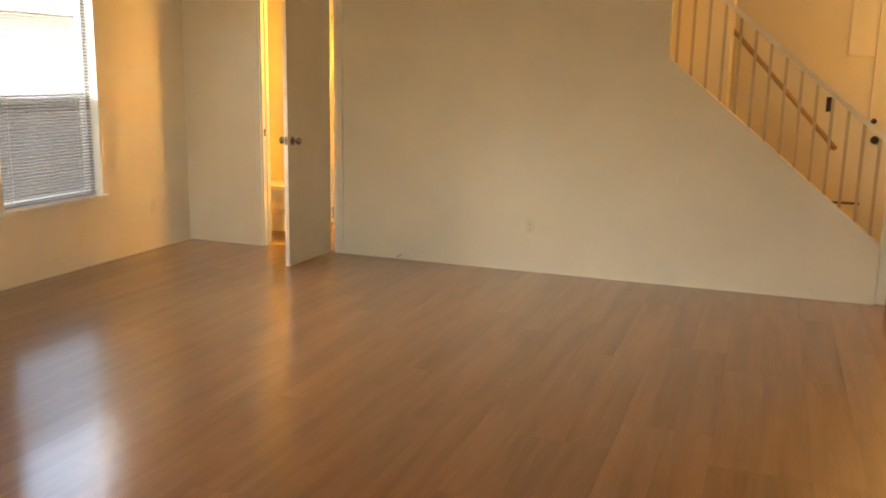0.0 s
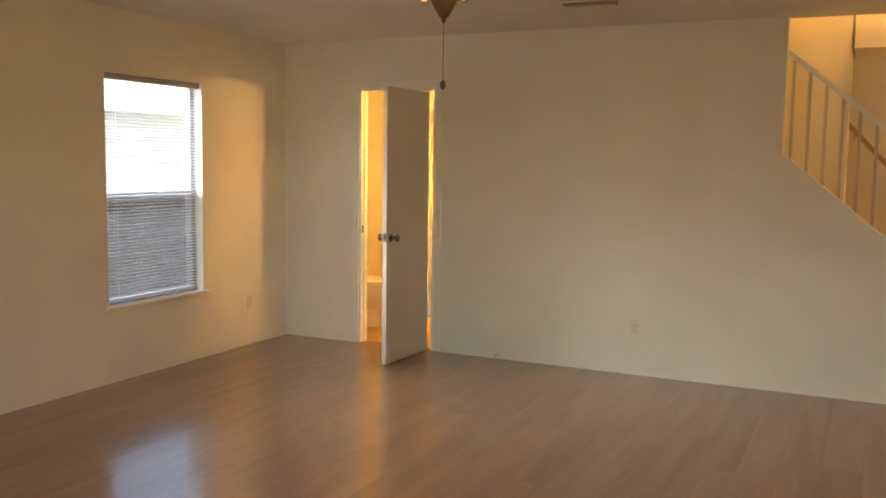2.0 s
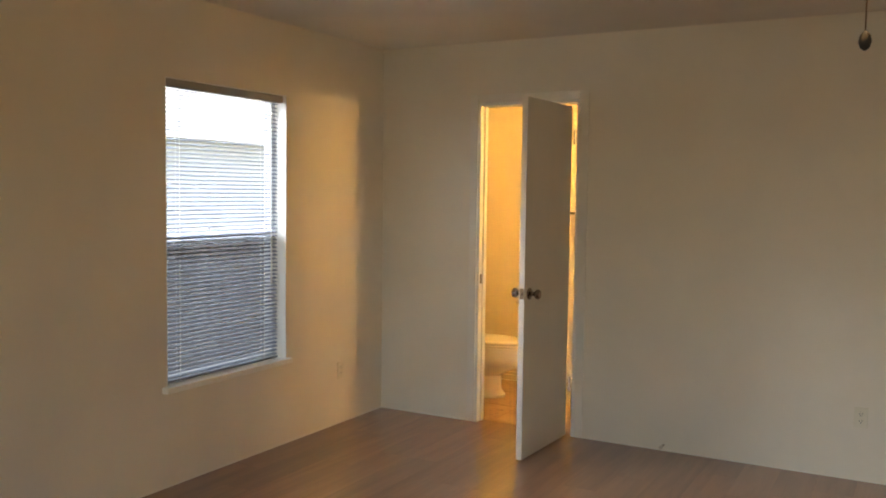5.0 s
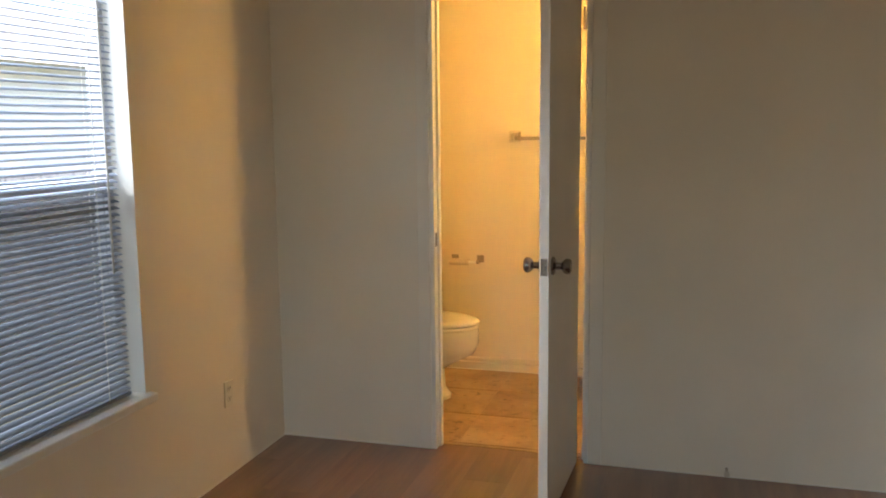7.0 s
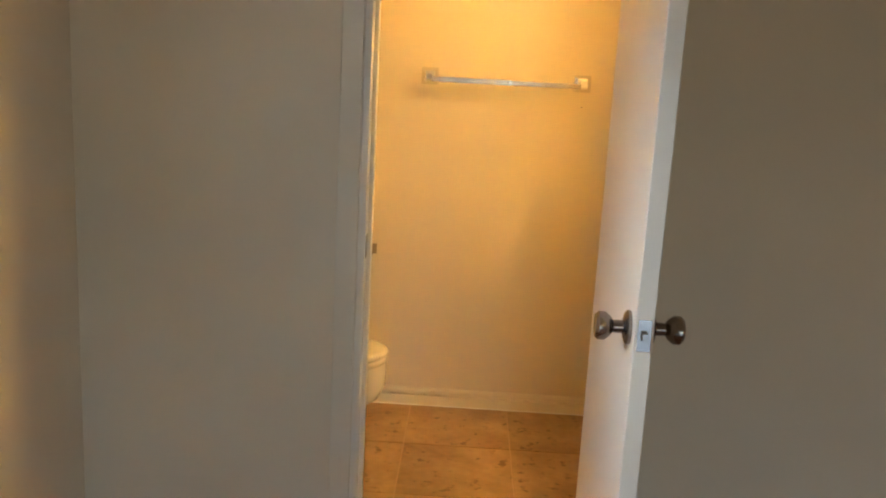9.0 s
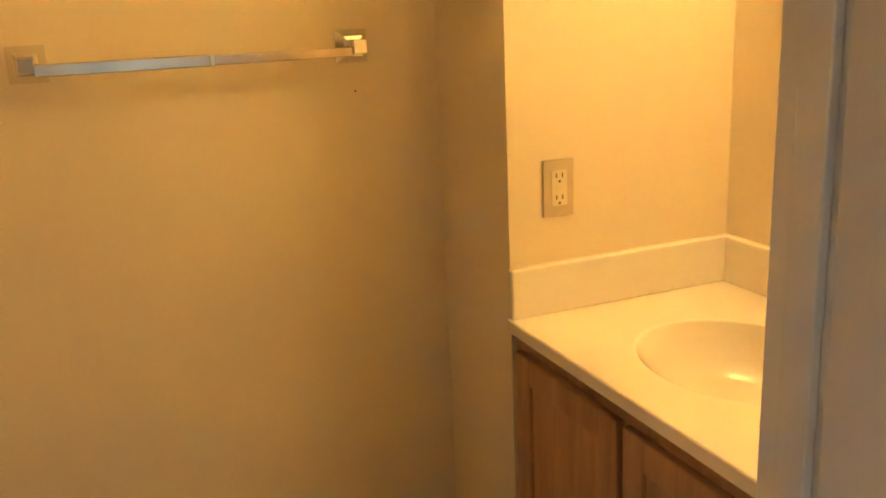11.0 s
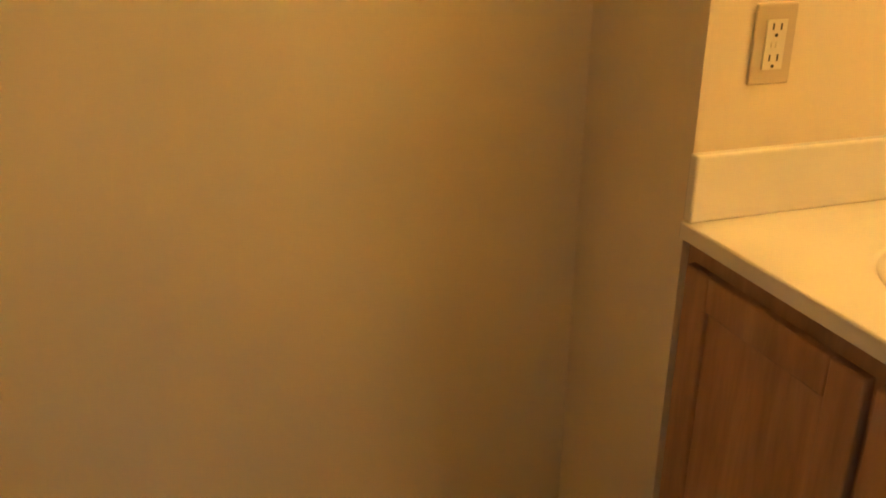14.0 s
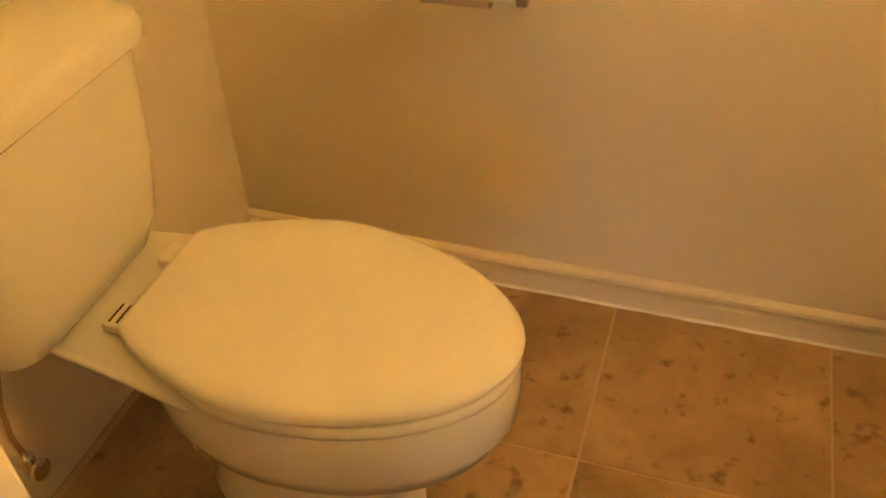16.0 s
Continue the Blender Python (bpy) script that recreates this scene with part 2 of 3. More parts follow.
def tube(points, r, seg=10):
    """A round tube along a line of points."""
    pts = [Vector(p) for p in points]
    rings = []
    up = Vector((0.31, 0.17, 0.93))
    for i, p in enumerate(pts):
        d = (pts[min(i + 1, len(pts) - 1)] - pts[max(i - 1, 0)]).normalized()
        a = d.cross(up).normalized()
        b = d.cross(a)
        rad = r[i] if isinstance(r, (list, tuple)) else r
        rings.append([p + rad * (a * math.cos(2 * math.pi * k / seg) + b * math.sin(2 * math.pi * k / seg)) for k in range(seg)])
    return loft(rings)


def mesh_of(name, bm, material, smooth=False):
    me = bpy.data.meshes.new(name)
    bm.to_mesh(me)
    bm.free()
    me.materials.append(material)
    if smooth:
        me.shade_smooth()
        me.set_sharp_from_angle(angle=radians(38))
    return me


def part(name, bm, material, parent=None, label="", smooth=False):
    ob = new(name, mesh_of(name, bm, material, smooth))
    if parent:
        ob.parent = parent
    if label:
        tagged(ob, label)
    return ob


def thing(name, label, category, group="", at=(0, 0, 0)):
    ob = new(name)
    ob.location = at
    return tagged(ob, label, category, group)


def setting(name, bm, material, label, category, smooth=False):
    return tagged(part(name, bm, material, None, "", smooth), label, category, "", "structure")


def round_modifier(ob, width=0.004, segments=2):
    m = ob.modifiers.new("edge", "BEVEL")
    m.width, m.segments, m.limit_method, m.angle_limit = width, segments, "ANGLE", radians(40)
    return ob


# ---- large structure ----
DL, DR, DH = 0.737, 1.432, 2.094       # rough door opening in the back wall
WT = 0.100                             # wall thickness
FAR, VY, VX, MX = 1.325, 1.003, 1.628, 2.141
XR, YB = 6.7, -8.4
WY0, WY1, WZ0, WZ1 = -1.982, -1.048, 0.514, 2.070   # window opening
SX0, SZ0, SX1, SZ1 = 3.985, 1.602, 5.43, 0.402      # slope of the wall beside the stairs
TOP = 5.0

# back wall of the living room, with the door opening and the raked edge beside the stairs
wall_bm = bmesh.new()
box_bm(wall_bm, (0, 0, 0), (DL, WT, H))
box_bm(wall_bm, (DL, 0, DH), (DR, WT, H))
box_bm(wall_bm, (DR, 0, 0), (SX0, WT, H))
tmp = prism([(SX0, 0), (SX1, 0), (SX1, SZ1), (SX0, SZ0)], "y", 0, WT)
me_tmp = bpy.data.meshes.new("rake")
tmp.to_mesh(me_tmp)
wall_bm.from_mesh(me_tmp)
setting("wall_back", wall_bm, WALL, "off-white painted textured wall with a raked edge beside the stairs", "wall")

# window wall, running on along the bathroom
wall_bm = bmesh.new()
for lo, hi in (((YB, 0), (WY0, H)), ((WY1, 0), (FAR + 0.1, H)), ((WY0, 0), (WY1, WZ0)), ((WY0, WZ1), (WY1, H))):
    box_bm(wall_bm, (-0.15, lo[0], lo[1]), (0, hi[0], hi[1]))
setting("wall_window", wall_bm, WALL, "off-white painted textured wall with a window opening", "wall")
# unseen upper-storey wall, added to keep the sun off fence and yard
setting("wall_sun_block", box((-0.15, YB - 0.12, H + 0.15), (0, FAR + 0.1, 5.3)), STUCCO, "unseen stucco upper-storey wall added to shade the fence", "wall")
# unseen wall behind the start, with a wide assumed opening for the fill lamp
wall_bm = bmesh.new()
for x0, x1, z0, z1 in ((-0.15, 1.1, 0, H), (3.3, XR, 0, H), (1.1, 3.3, 2.05, H)):
    box_bm(wall_bm, (x0, YB - 0.12, z0), (x1, YB, z1))
setting("wall_rear", wall_bm, WALL, "off-white painted wall with a wide opening", "wall")
setting("wall_right", box((XR, YB, 0), (XR + 0.12, 1.2, TOP), 0), WALL, "off-white painted wall", "wall")
setting("ceiling", box((-0.15, YB - 0.12, H), (XR + 0.12, WT, H + 0.15)), CEIL, "off-white textured ceiling", "ceiling")

# bathroom
setting("wall_bath_far", box((0, FAR, 0), (VX, FAR + 0.1, H)), BATH, "cream painted bathroom wall", "wall")
setting("wall_bath_return", box((VX, VY, 0), (MX + 0.1, FAR + 0.1, H)), BATH, "cream painted wall return beside the vanity", "wall")
setting("wall_bath_mirror", box((MX, WT, 0), (MX + 0.1, VY, H)), BATH, "cream painted wall behind the vanity", "wall")
setting("bath_ceiling", box((0, WT, H - 0.02), (MX + 0.1, FAR, H + 0.1)), CEIL, "off-white textured bathroom ceiling", "ceiling")

# stairwell and entry
SB = 1.06
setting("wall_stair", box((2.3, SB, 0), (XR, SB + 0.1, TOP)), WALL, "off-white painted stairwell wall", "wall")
setting("wall_stair_inner", box((2.19, WT, 0), (2.3, SB + 0.1, TOP)), WALL, "off-white painted stairwell end wall", "wall")
setting("upper_floor_slab", box((4.375, 0.45, 2.32), (XR, SB, 2.65)), WALL, "off-white painted bulkhead over the entry", "ceiling")
setting("wall_stair_block", box((2.3, 0.52, 1.0), (4.355, SB, TOP), 0), WALL, "off-white painted wall block beside the upper stairs", "wall")
setting("wall_upper", box((2.3, 0, H + 0.15), (XR, WT, TOP), 0), WALL, "off-white painted upper wall over the opening", "wall")
setting("stair_ceiling", box((2.19, 0, TOP), (XR + 0.12, SB + 0.1, TOP + 0.1)), CEIL, "off-white textured stairwell ceiling", "ceiling")

# floors: joints below, pieces laid last
setting("floor", box((-0.15, YB - 0.12, -0.12), (XR + 0.12, SB, -0.008)), UNDER, "brown laminate wood plank floor with a satin sheen", "floor")
FLOOR = bpy.data.objects["floor"]
BFLOOR = setting("bath_floor", box((0, 0.07, -0.0079), (MX, FAR, -0.002)), GROUT, "mottled brown square floor tiles with pale grout", "floor")


# ---- window and blind ----
win = tagged(new("window_1"), "white single-hung window with an insect screen and painted sill", "window", "", "structure")
FX = -0.11
for nm, lo, hi in (("window_frame", (FX - 0.03, WY0, WZ0), (FX + 0.03, WY0 + 0.035, WZ1)), ("window_frame", (FX - 0.03, WY1 - 0.035, WZ0), (FX + 0.03, WY1, WZ1)),
                   ("window_frame", (FX - 0.03, WY0 + 0.035, WZ1 - 0.035), (FX + 0.03, WY1 - 0.035, WZ1)), ("window_frame", (FX - 0.03, WY0 + 0.035, WZ0), (FX + 0.03, WY1 - 0.035, WZ0 + 0.035)),
                   ("meeting_rail", (FX - 0.025, WY0 + 0.035, 1.235), (FX + 0.025, WY1 - 0.035, 1.28))):
    part(nm, box(lo, hi, 0.004), ALU, win)
for z0, z1, dx in ((WZ0 + 0.035, 1.235, 0.012), (1.28, WZ1 - 0.035, -0.012)):
    p = part("pane", box((FX + dx - 0.002, WY0 + 0.036, z0 + 0.001), (FX + dx + 0.002, WY1 - 0.036, z1 - 0.001)), GLASS, win, "clear glass pane")
    p.visible_shadow = False
part("insect_screen", box((FX - 0.026, WY0 + 0.036, WZ0 + 0.036), (FX - 0.025, WY1 - 0.036, 1.234)), SCREEN, win, "grey insect screen over the lower sash")
for lo, hi in (((-0.149, WY1 - 0.004, WZ0 + 0.005), (0.002, WY1 + 0.0005, WZ1)), ((-0.149, WY0 - 0.0005, WZ0 + 0.005), (0.002, WY0 + 0.004, WZ1)), ((-0.149, WY0 + 0.0045, WZ1 - 0.004), (0.002, WY1 - 0.0045, WZ1 + 0.0005))):
    part("reveal_lining", box(lo, hi), TRIM, win, "white painted reveal")
part("window_sill", box((-0.08, WY0 - 0.03, WZ0 - 0.028), (0.035, WY1 + 0.025, WZ0 + 0.004), 0.006), TRIM, win, "white painted sill")

blind = thing("venetian_blind", "lowered horizontal slat window blind with open slats", "window blind")
part("headrail", box((-0.062, WY0 + 0.004, WZ1 - 0.045), (-0.02, WY1 - 0.004, WZ1 - 0.002), 0.003), HEADRAIL, blind, "dark metal headrail")
nsl = 66
slat_me = None
for i in range(nsl):
    z = WZ0 + 0.035 + (WZ1 - WZ0 - 0.09) * i / (nsl - 1)
    if slat_me is None:
        rings = []
        for k in range(6):
            u = -1 + 2 * k / 5
            rings.append((u * 0.0125, 0.0022 * (1 - u * u)))
        bm = bmesh.new()
        rows = [[bm.verts.new((x, y, h + dz)) for x, h in rings] for y in (WY0 + 0.010, WY1 - 0.040) for dz in (0, 0.0006)]
        for k in range(5):
            bm.faces.new((rows[1][k], rows[1][k + 1], rows[3][k + 1], rows[3][k]))
            bm.faces.new((rows[0][k], rows[2][k], rows[2][k + 1], rows[0][k + 1]))
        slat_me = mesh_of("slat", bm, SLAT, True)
    s = new("slat", slat_me)
    s.parent = blind
    s.matrix_basis = pose(-0.042, 0, z, 0, 22, 0)
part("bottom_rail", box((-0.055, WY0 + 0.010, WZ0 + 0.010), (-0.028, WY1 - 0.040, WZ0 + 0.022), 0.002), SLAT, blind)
for y in (WY0 + 0.12, WY1 - 0.16):
    part("ladder_cord", cyl((-0.028, y, WZ0 + 0.02), (-0.028, y, WZ1 - 0.04), 0.0012, seg=6), CORD, blind)
    part("ladder_cord", cyl((-0.056, y, WZ0 + 0.02), (-0.056, y, WZ1 - 0.04), 0.0012, seg=6), CORD, blind)
part("tilt_wand", cyl((-0.018, WY1 - 0.11, WZ0 + 0.45), (-0.020, WY1 - 0.11, WZ1 - 0.045), 0.004, seg=8), CORD, blind, "clear plastic wand")

# ---- bathroom door and its frame ----
dframe = tagged(new("door_1_frame"), "white painted door frame with stop", "door frame", "", "structure")
JT = 0.019
for x0, x1 in ((DL, DL + JT), (DR - JT, DR)):
    part("jamb", box((x0, -0.004, 0), (x1, WT + 0.001, DH), 0.002), TRIM, dframe)
part("head_jamb", box((DL + JT, -0.004, DH - JT), (DR - JT, WT + 0.001, DH), 0.002), TRIM, dframe)
for x0, x1 in ((DL + JT, DL + JT + 0.011), (DR - JT - 0.011, DR - JT)):
    part("stop", box((x0, 0.038, 0), (x1, 0.070, DH - JT), 0.002), TRIM, dframe)
for x0, x1 in ((DL - 0.057, DL - 0.001), (DR + 0.001, DR + 0.057)):
    part("casing", box((x0, -0.009, 0), (x1, -0.0005, DH + 0.055), 0.003), CASING, dframe)
part("casing", box((DL - 0.0005, -0.009, DH + 0.001), (DR + 0.0005, -0.0005, DH + 0.055), 0.003), CASING, dframe)
part("strike_plate", box((DL + JT, 0.008, 0.92), (DL + JT + 0.0015, 0.034, 0.98), 0), DULL_METAL, dframe, "worn metal strike plate")

leaf = tagged(new("door_1"), "open flat white painted bathroom door with round knobs", "door", "", "structure")
leaf.matrix_world = pose(1.404, -0.014, 0, 0, 0, -91.6)
LW = 0.645
# leaf local: x runs from the hinge to the free edge
panel = part("leaf_panel", box((0.010, -0.051, 0.012), (LW, -0.016, 2.050), 0.002), DOOR, leaf)
for z in (0.335, 1.865):
    part("hinge", cyl((-0.002, -0.003, z - 0.045), (-0.002, -0.003, z + 0.045), 0.007, seg=12), DULL_METAL, leaf, "dark metal butt hinge")
for s in (-1, 1):
    kn = part("knob", lathe([(0.033, 0.0), (0.033, 0.006), (0.028, 0.010), (0.013, 0.014), (0.012, 0.032), (0.020, 0.038), (0.0275, 0.048), (0.0275, 0.060), (0.022, 0.066), (0.010, 0.067)],
                            28, (0, 0, 0), "Y"), KNOB, leaf, "round dark nickel door knob", True)
    kn.matrix_basis = pose(LW - 0.062, -0.0335 + 0.0175 * s, 0.952, 0, 0, 0 if s > 0 else 180)
part("latch_plate", box((LW, -0.0455, 0.925), (LW + 0.0015, -0.0215, 0.985)), DULL_METAL, leaf, "metal latch plate")
part("latch_bolt", box((LW + 0.0015, -0.0395, 0.947), (LW + 0.011, -0.0275, 0.963), 0.002), DULL_METAL, leaf)

# ---- vanity ----
van = thing("vanity_cabinet", "brown wooden bathroom vanity cabinet with framed doors", "cabinet")
CZ = 0.834
for y0, y1 in ((WT + 0.001, WT + 0.019), (VY - 0.019, VY - 0.001)):
    part("side_panel", box((VX + 0.03, y0, 0), (MX - 0.001, y1, CZ)), CABINET, van)
part("bottom_panel", box((VX + 0.03, WT + 0.019, 0.09), (MX - 0.001, VY - 0.019, 0.105)), CABINET, van)
part("face_rail", box((VX + 0.012, WT + 0.001, CZ - 0.055), (VX + 0.030, VY - 0.001, CZ)), CABINET, van)
part("face_rail", box((VX + 0.012, WT + 0.001, 0.09), (VX + 0.030, VY - 0.001, 0.125)), CABINET, van)
for y0, y1 in ((WT + 0.001, 0.290), (0.607, 0.647), (VY - 0.035, VY - 0.001)):
    part("face_stile", box((VX + 0.0125, y0, 0.125), (VX + 0.0295, y1, CZ - 0.055)), CABINET, van)
# near-black instead of cabinet wood: the recess shade is in its colour
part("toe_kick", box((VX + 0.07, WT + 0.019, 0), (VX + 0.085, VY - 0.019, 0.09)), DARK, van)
for y0, y1 in ((0.280, 0.619), (0.635, VY - 0.020)):
    d = part("cabinet_door", box((VX + 0.004, y0, 0.115), (VX + 0.011, y1, CZ - 0.035)), CABINET, van)
    zt = CZ - 0.035
    for lo, hi in (((y0, 0.115), (y0 + 0.055, zt)), ((y1 - 0.055, 0.115), (y1, zt)), ((y0 + 0.055, 0.115), (y1 - 0.055, 0.17)), ((y0 + 0.055, zt - 0.055), (y1 - 0.055, zt))):
        part("door_rail", box((VX - 0.004, lo[0], lo[1]), (VX + 0.0115, hi[0], hi[1]), 0.003), CABINET, d)

# counter with an oval bowl moulded in
SXC, SYC, SRX, SRY = 1.870, 0.642, 0.160, 0.190
CT = 0.859
counter = thing("vanity_countertop", "cream cultured marble vanity top with moulded oval basin", "countertop")
bm = bmesh.new()
N = 64
ring_o, rings_i = [], []
x0, x1, y0, y1 = VX - 0.010, MX - 0.001, WT + 0.001, VY - 0.001
for i in range(N):
    a = 2 * math.pi * i / N
    c, s = math.cos(a), math.sin(a)
    f = min(((x1 - SXC) if c > 0 else (SXC - x0)) / max(abs(c), 1e-6), ((y1 - SYC) if s > 0 else (SYC - y0)) / max(abs(s), 1e-6))
    ring_o.append((SXC + f * c, SYC + f * s))
for cx, cy in ((x0, y0), (x0, y1), (x1, y0), (x1, y1)):
    k = min(range(N), key=lambda j: (ring_o[j][0] - cx) ** 2 + (ring_o[j][1] - cy) ** 2)
    ring_o[k] = (cx, cy)
levels = [(1.0, 0.0), (0.992, -0.004), (0.968, -0.018), (0.92, -0.044), (0.84, -0.074), (0.69, -0.099), (0.48, -0.112), (0.25, -0.121), (0.12, -0.124)]
bot = [bm.verts.new((p[0], p[1], CZ)) for p in ring_o]
out = [bm.verts.new((p[0], p[1], CT)) for p in ring_o]
rows = [bot, out]
for f, dz in levels:
    sh = 0.050 * min(1.0, -dz / 0.10)
    rows.append([bm.verts.new((SXC + sh + SRX * f * math.cos(2 * math.pi * i / N), SYC + SRY * f * math.sin(2 * math.pi * i / N), CT + dz)) for i in range(N)])
for r0, r1 in zip(rows, rows[1:]):
    for i in range(N):
        bm.faces.new((r0[i], r0[(i + 1) % N], r1[(i + 1) % N], r1[i]))
bm.faces.new(rows[-1])
bmesh.ops.recalc_face_normals(bm, faces=bm.faces)
round_modifier(part("top", bm, MARBLE, counter, "", True), 0.006, 3)
part("backsplash", box((MX - 0.02, WT + 0.001, CT), (MX - 0.0005, VY - 0.021, CT + 0.10), 0.004), MARBLE, counter)
part("side_splash", box((VX - 0.006, VY - 0.02, CT), (MX - 0.0005, VY - 0.0005, CT + 0.10), 0.004), MARBLE, counter)
part("drain", lathe([(0.024, 0), (0.024, 0.004), (0.019, 0.005), (0.017, 0.001), (0.004, 0.001)], 24, (SXC + 0.05, SYC, CT - 0.1245)), CHROME, counter, "chrome drain ring", True)

fau = thing("faucet", "chrome two-handle bathroom faucet with clear acrylic knobs", "faucet")
FXX, FYY = 2.062, 0.648
part("base_plate", box((FXX - 0.027, FYY - 0.068, CT), (FXX + 0.027, FYY + 0.068, CT + 0.016), 0.006), CHROME, fau, "", True)
spout = []
for dx, w, zb, zt in ((0.024, 0.020, 0.012, 0.034), (-0.010, 0.022, 0.014, 0.046), (-0.035, 0.021, 0.022, 0.046), (-0.060, 0.018, 0.022, 0.040), (-0.078, 0.014, 0.018, 0.032), (-0.084, 0.010, 0.018, 0.026)):
    spout.append([(FXX + dx, FYY + w * math.cos(a), CT + (zb + zt) / 2 + (zt - zb) / 2 * math.sin(a)) for a in (2 * math.pi * k / 16 for k in range(16))])
part("spout", loft(spout), CHROME, fau, "short low chrome spout", True)
part("pull_rod", cyl((FXX - 0.010, FYY, CT + 0.02), (FXX - 0.010, FYY, CT + 0.060), 0.0025, seg=8), CHROME, fau)
part("pull_knob", lathe([(0.002, 0.056), (0.006, 0.060), (0.007, 0.064), (0.004, 0.068)], 12, (FXX - 0.010, FYY, CT)), CHROME, fau, "", True)
for s in (-1, 1):
    y = FYY + s * 0.049
    part("stem", cyl((FXX, y, CT + 0.015), (FXX, y, CT + 0.056), 0.011, 0.006), CHROME, fau, "", True)
    prof = [(0.012, 0.026), (0.020, 0.028), (0.0235, 0.034), (0.0225, 0.052), (0.0240, 0.062), (0.021, 0.068), (0.006, 0.069)]
    kb = lathe(prof, 24, (FXX, y, CT))
    for v in kb.verts:                      # fluted sides
        d = Vector((v.co.x - FXX, v.co.y - y))
        if d.length > 0.015:
            f = 1 + 0.07 * math.cos(8 * math.atan2(d.y, d.x))
            v.co.x, v.co.y = FXX + d.x * f, y + d.y * f
    part("handle", kb, ACRYLIC, fau, "clear fluted acrylic knob", True)
    part("handle_cap", cyl((FXX, y, CT + 0.0695), (FXX, y, CT + 0.071), 0.008), CHROME, fau)

# mirror
MY0, MY1, MZ0, MZ1 = 0.430, 0.843, 1.284, 1.84
mir = thing("wall_mirror", "rectangular wall mirror with a thin metal frame", "mirror")
part("mirror_glass", box((MX - 0.014, MY0 + 0.006, MZ0 + 0.006), (MX - 0.004, MY1 - 0.006, MZ1 - 0.006)), MIRROR, mir, "silvered mirror glass")
for lo, hi in (((MY0, MZ0), (MY1, MZ0 + 0.008)), ((MY0, MZ1 - 0.008), (MY1, MZ1)), ((MY0, MZ0 + 0.008), (MY0 + 0.008, MZ1 - 0.008)), ((MY1 - 0.008, MZ0 + 0.008), (MY1, MZ1 - 0.008))):
    part("mirror_frame", box((MX - 0.020, lo[0], lo[1]), (MX - 0.0005, hi[0], hi[1]), 0.002), DULL_METAL, mir)


def outlet(at, turn, w=0.067, h=0.110, decor=True, plate=PLASTIC, label="ivory wall outlet with cover plate"):
    """A cover plate with two sockets; local y points out of the wall."""
    o = thing("wall_outlet", label, "outlet")
    part("cover_plate", box((-w / 2, 0, -h / 2), (w / 2, 0.006, h / 2), 0.0025), plate, o)
    if decor:
        part("receptacle", box((-0.0165, 0.006, -0.034), (0.0165, 0.0085, 0.034), 0.001), PLASTIC, o)
        faces = ((0.0, 0.021), (0.0, -0.021))
        part("button", box((-0.007, 0.0085, -0.004), (-0.001, 0.0098, 0.004)), PLASTIC, o)
        part("button", box((0.001, 0.0085, -0.004), (0.007, 0.0098, 0.004)), PLASTIC, o)
    else:
        faces = ((0.0, 0.020), (0.0, -0.020))
        for fx, fz in faces:
            part("receptacle", lathe([(0.0165, 0.006), (0.0165, 0.0078), (0.015, 0.0085)], 20, (fx, 0, fz), "Y"), PLASTIC, o)
    for fx, fz in faces:
        for sx in (-0.0065, 0.0065):
            part("slot", box((fx + sx - 0.0012, 0.0084, fz - 0.001), (fx + sx + 0.0012, 0.0092, fz + 0.008)), DARK, o)
        part("ground_hole", cyl((fx, 0.0084, fz - 0.008), (fx, 0.0092, fz - 0.008), 0.0026, seg=10), DARK, o)
    o.matrix_world = Matrix.Translation(at) @ pose(0, 0, 0, 0, 0, turn)
    return o


outlet((1.733, VY, 1.104), 180, plate=TAN_PLASTIC, label="tan decorator outlet with two test buttons above the counter")
outlet((3.05, 0, 0.343), 180, decor=False, label="ivory duplex outlet low on the wall")
outlet((0, -0.496, 0.350), -90, decor=False, label="ivory duplex outlet low beside the window")

# ---- towel bar and paper holder ----
bar = thing("towel_bar", "chrome towel bar on square wall posts", "towel bar")
BZ, BX0, BX1 = 1.374, 0.838, 1.440


def post(parent, x, z, s=0.033, depth=0.055):
    """A square stepped wall post pointing to -y from the far wall."""
    rings = []
    for f, d in ((1.0, 0.0), (1.0, 0.005), (0.60, 0.020), (0.42, 0.022), (0.42, depth + 0.010), (0.38, depth + 0.013)):
        rings.append([(x + s * f * a, FAR - d, z + s * f * b) for a, b in ((-1, -1), (1, -1), (1, 1), (-1, 1))])
    return part("post", loft(rings), CHROME, parent, "square chrome post")


for x in (BX0, BX1):
    post(bar, x, BZ + 0.004)
# rod and sleeve are chrome, darkened by colour for what they reflect
part("rod", box((BX0 + 0.012, FAR - 0.060, BZ - 0.015), (BX1 - 0.012, FAR - 0.050, BZ + 0.003), 0.0015), DULL_METAL, bar, "flat chrome rod with dark reflections put into its colour")
part("sleeve", box((BX0 + 0.012, FAR - 0.0615, BZ - 0.0165), (BX0 + 0.312, FAR - 0.0485, BZ + 0.0045), 0.0015), DULL_METAL, bar, "sliding outer chrome rod with dark reflections put into its colour")
part("collar", box((BX0 + 0.312, FAR - 0.0625, BZ - 0.0175), (BX0 + 0.320, FAR - 0.0475, BZ + 0.0055), 0.001), CHROME, bar)


tp = thing("toilet_paper_holder", "chrome wall paper holder with an empty cardboard core", "paper holder")
TX0, TX1, TZ = 0.478, 0.632, 0.667


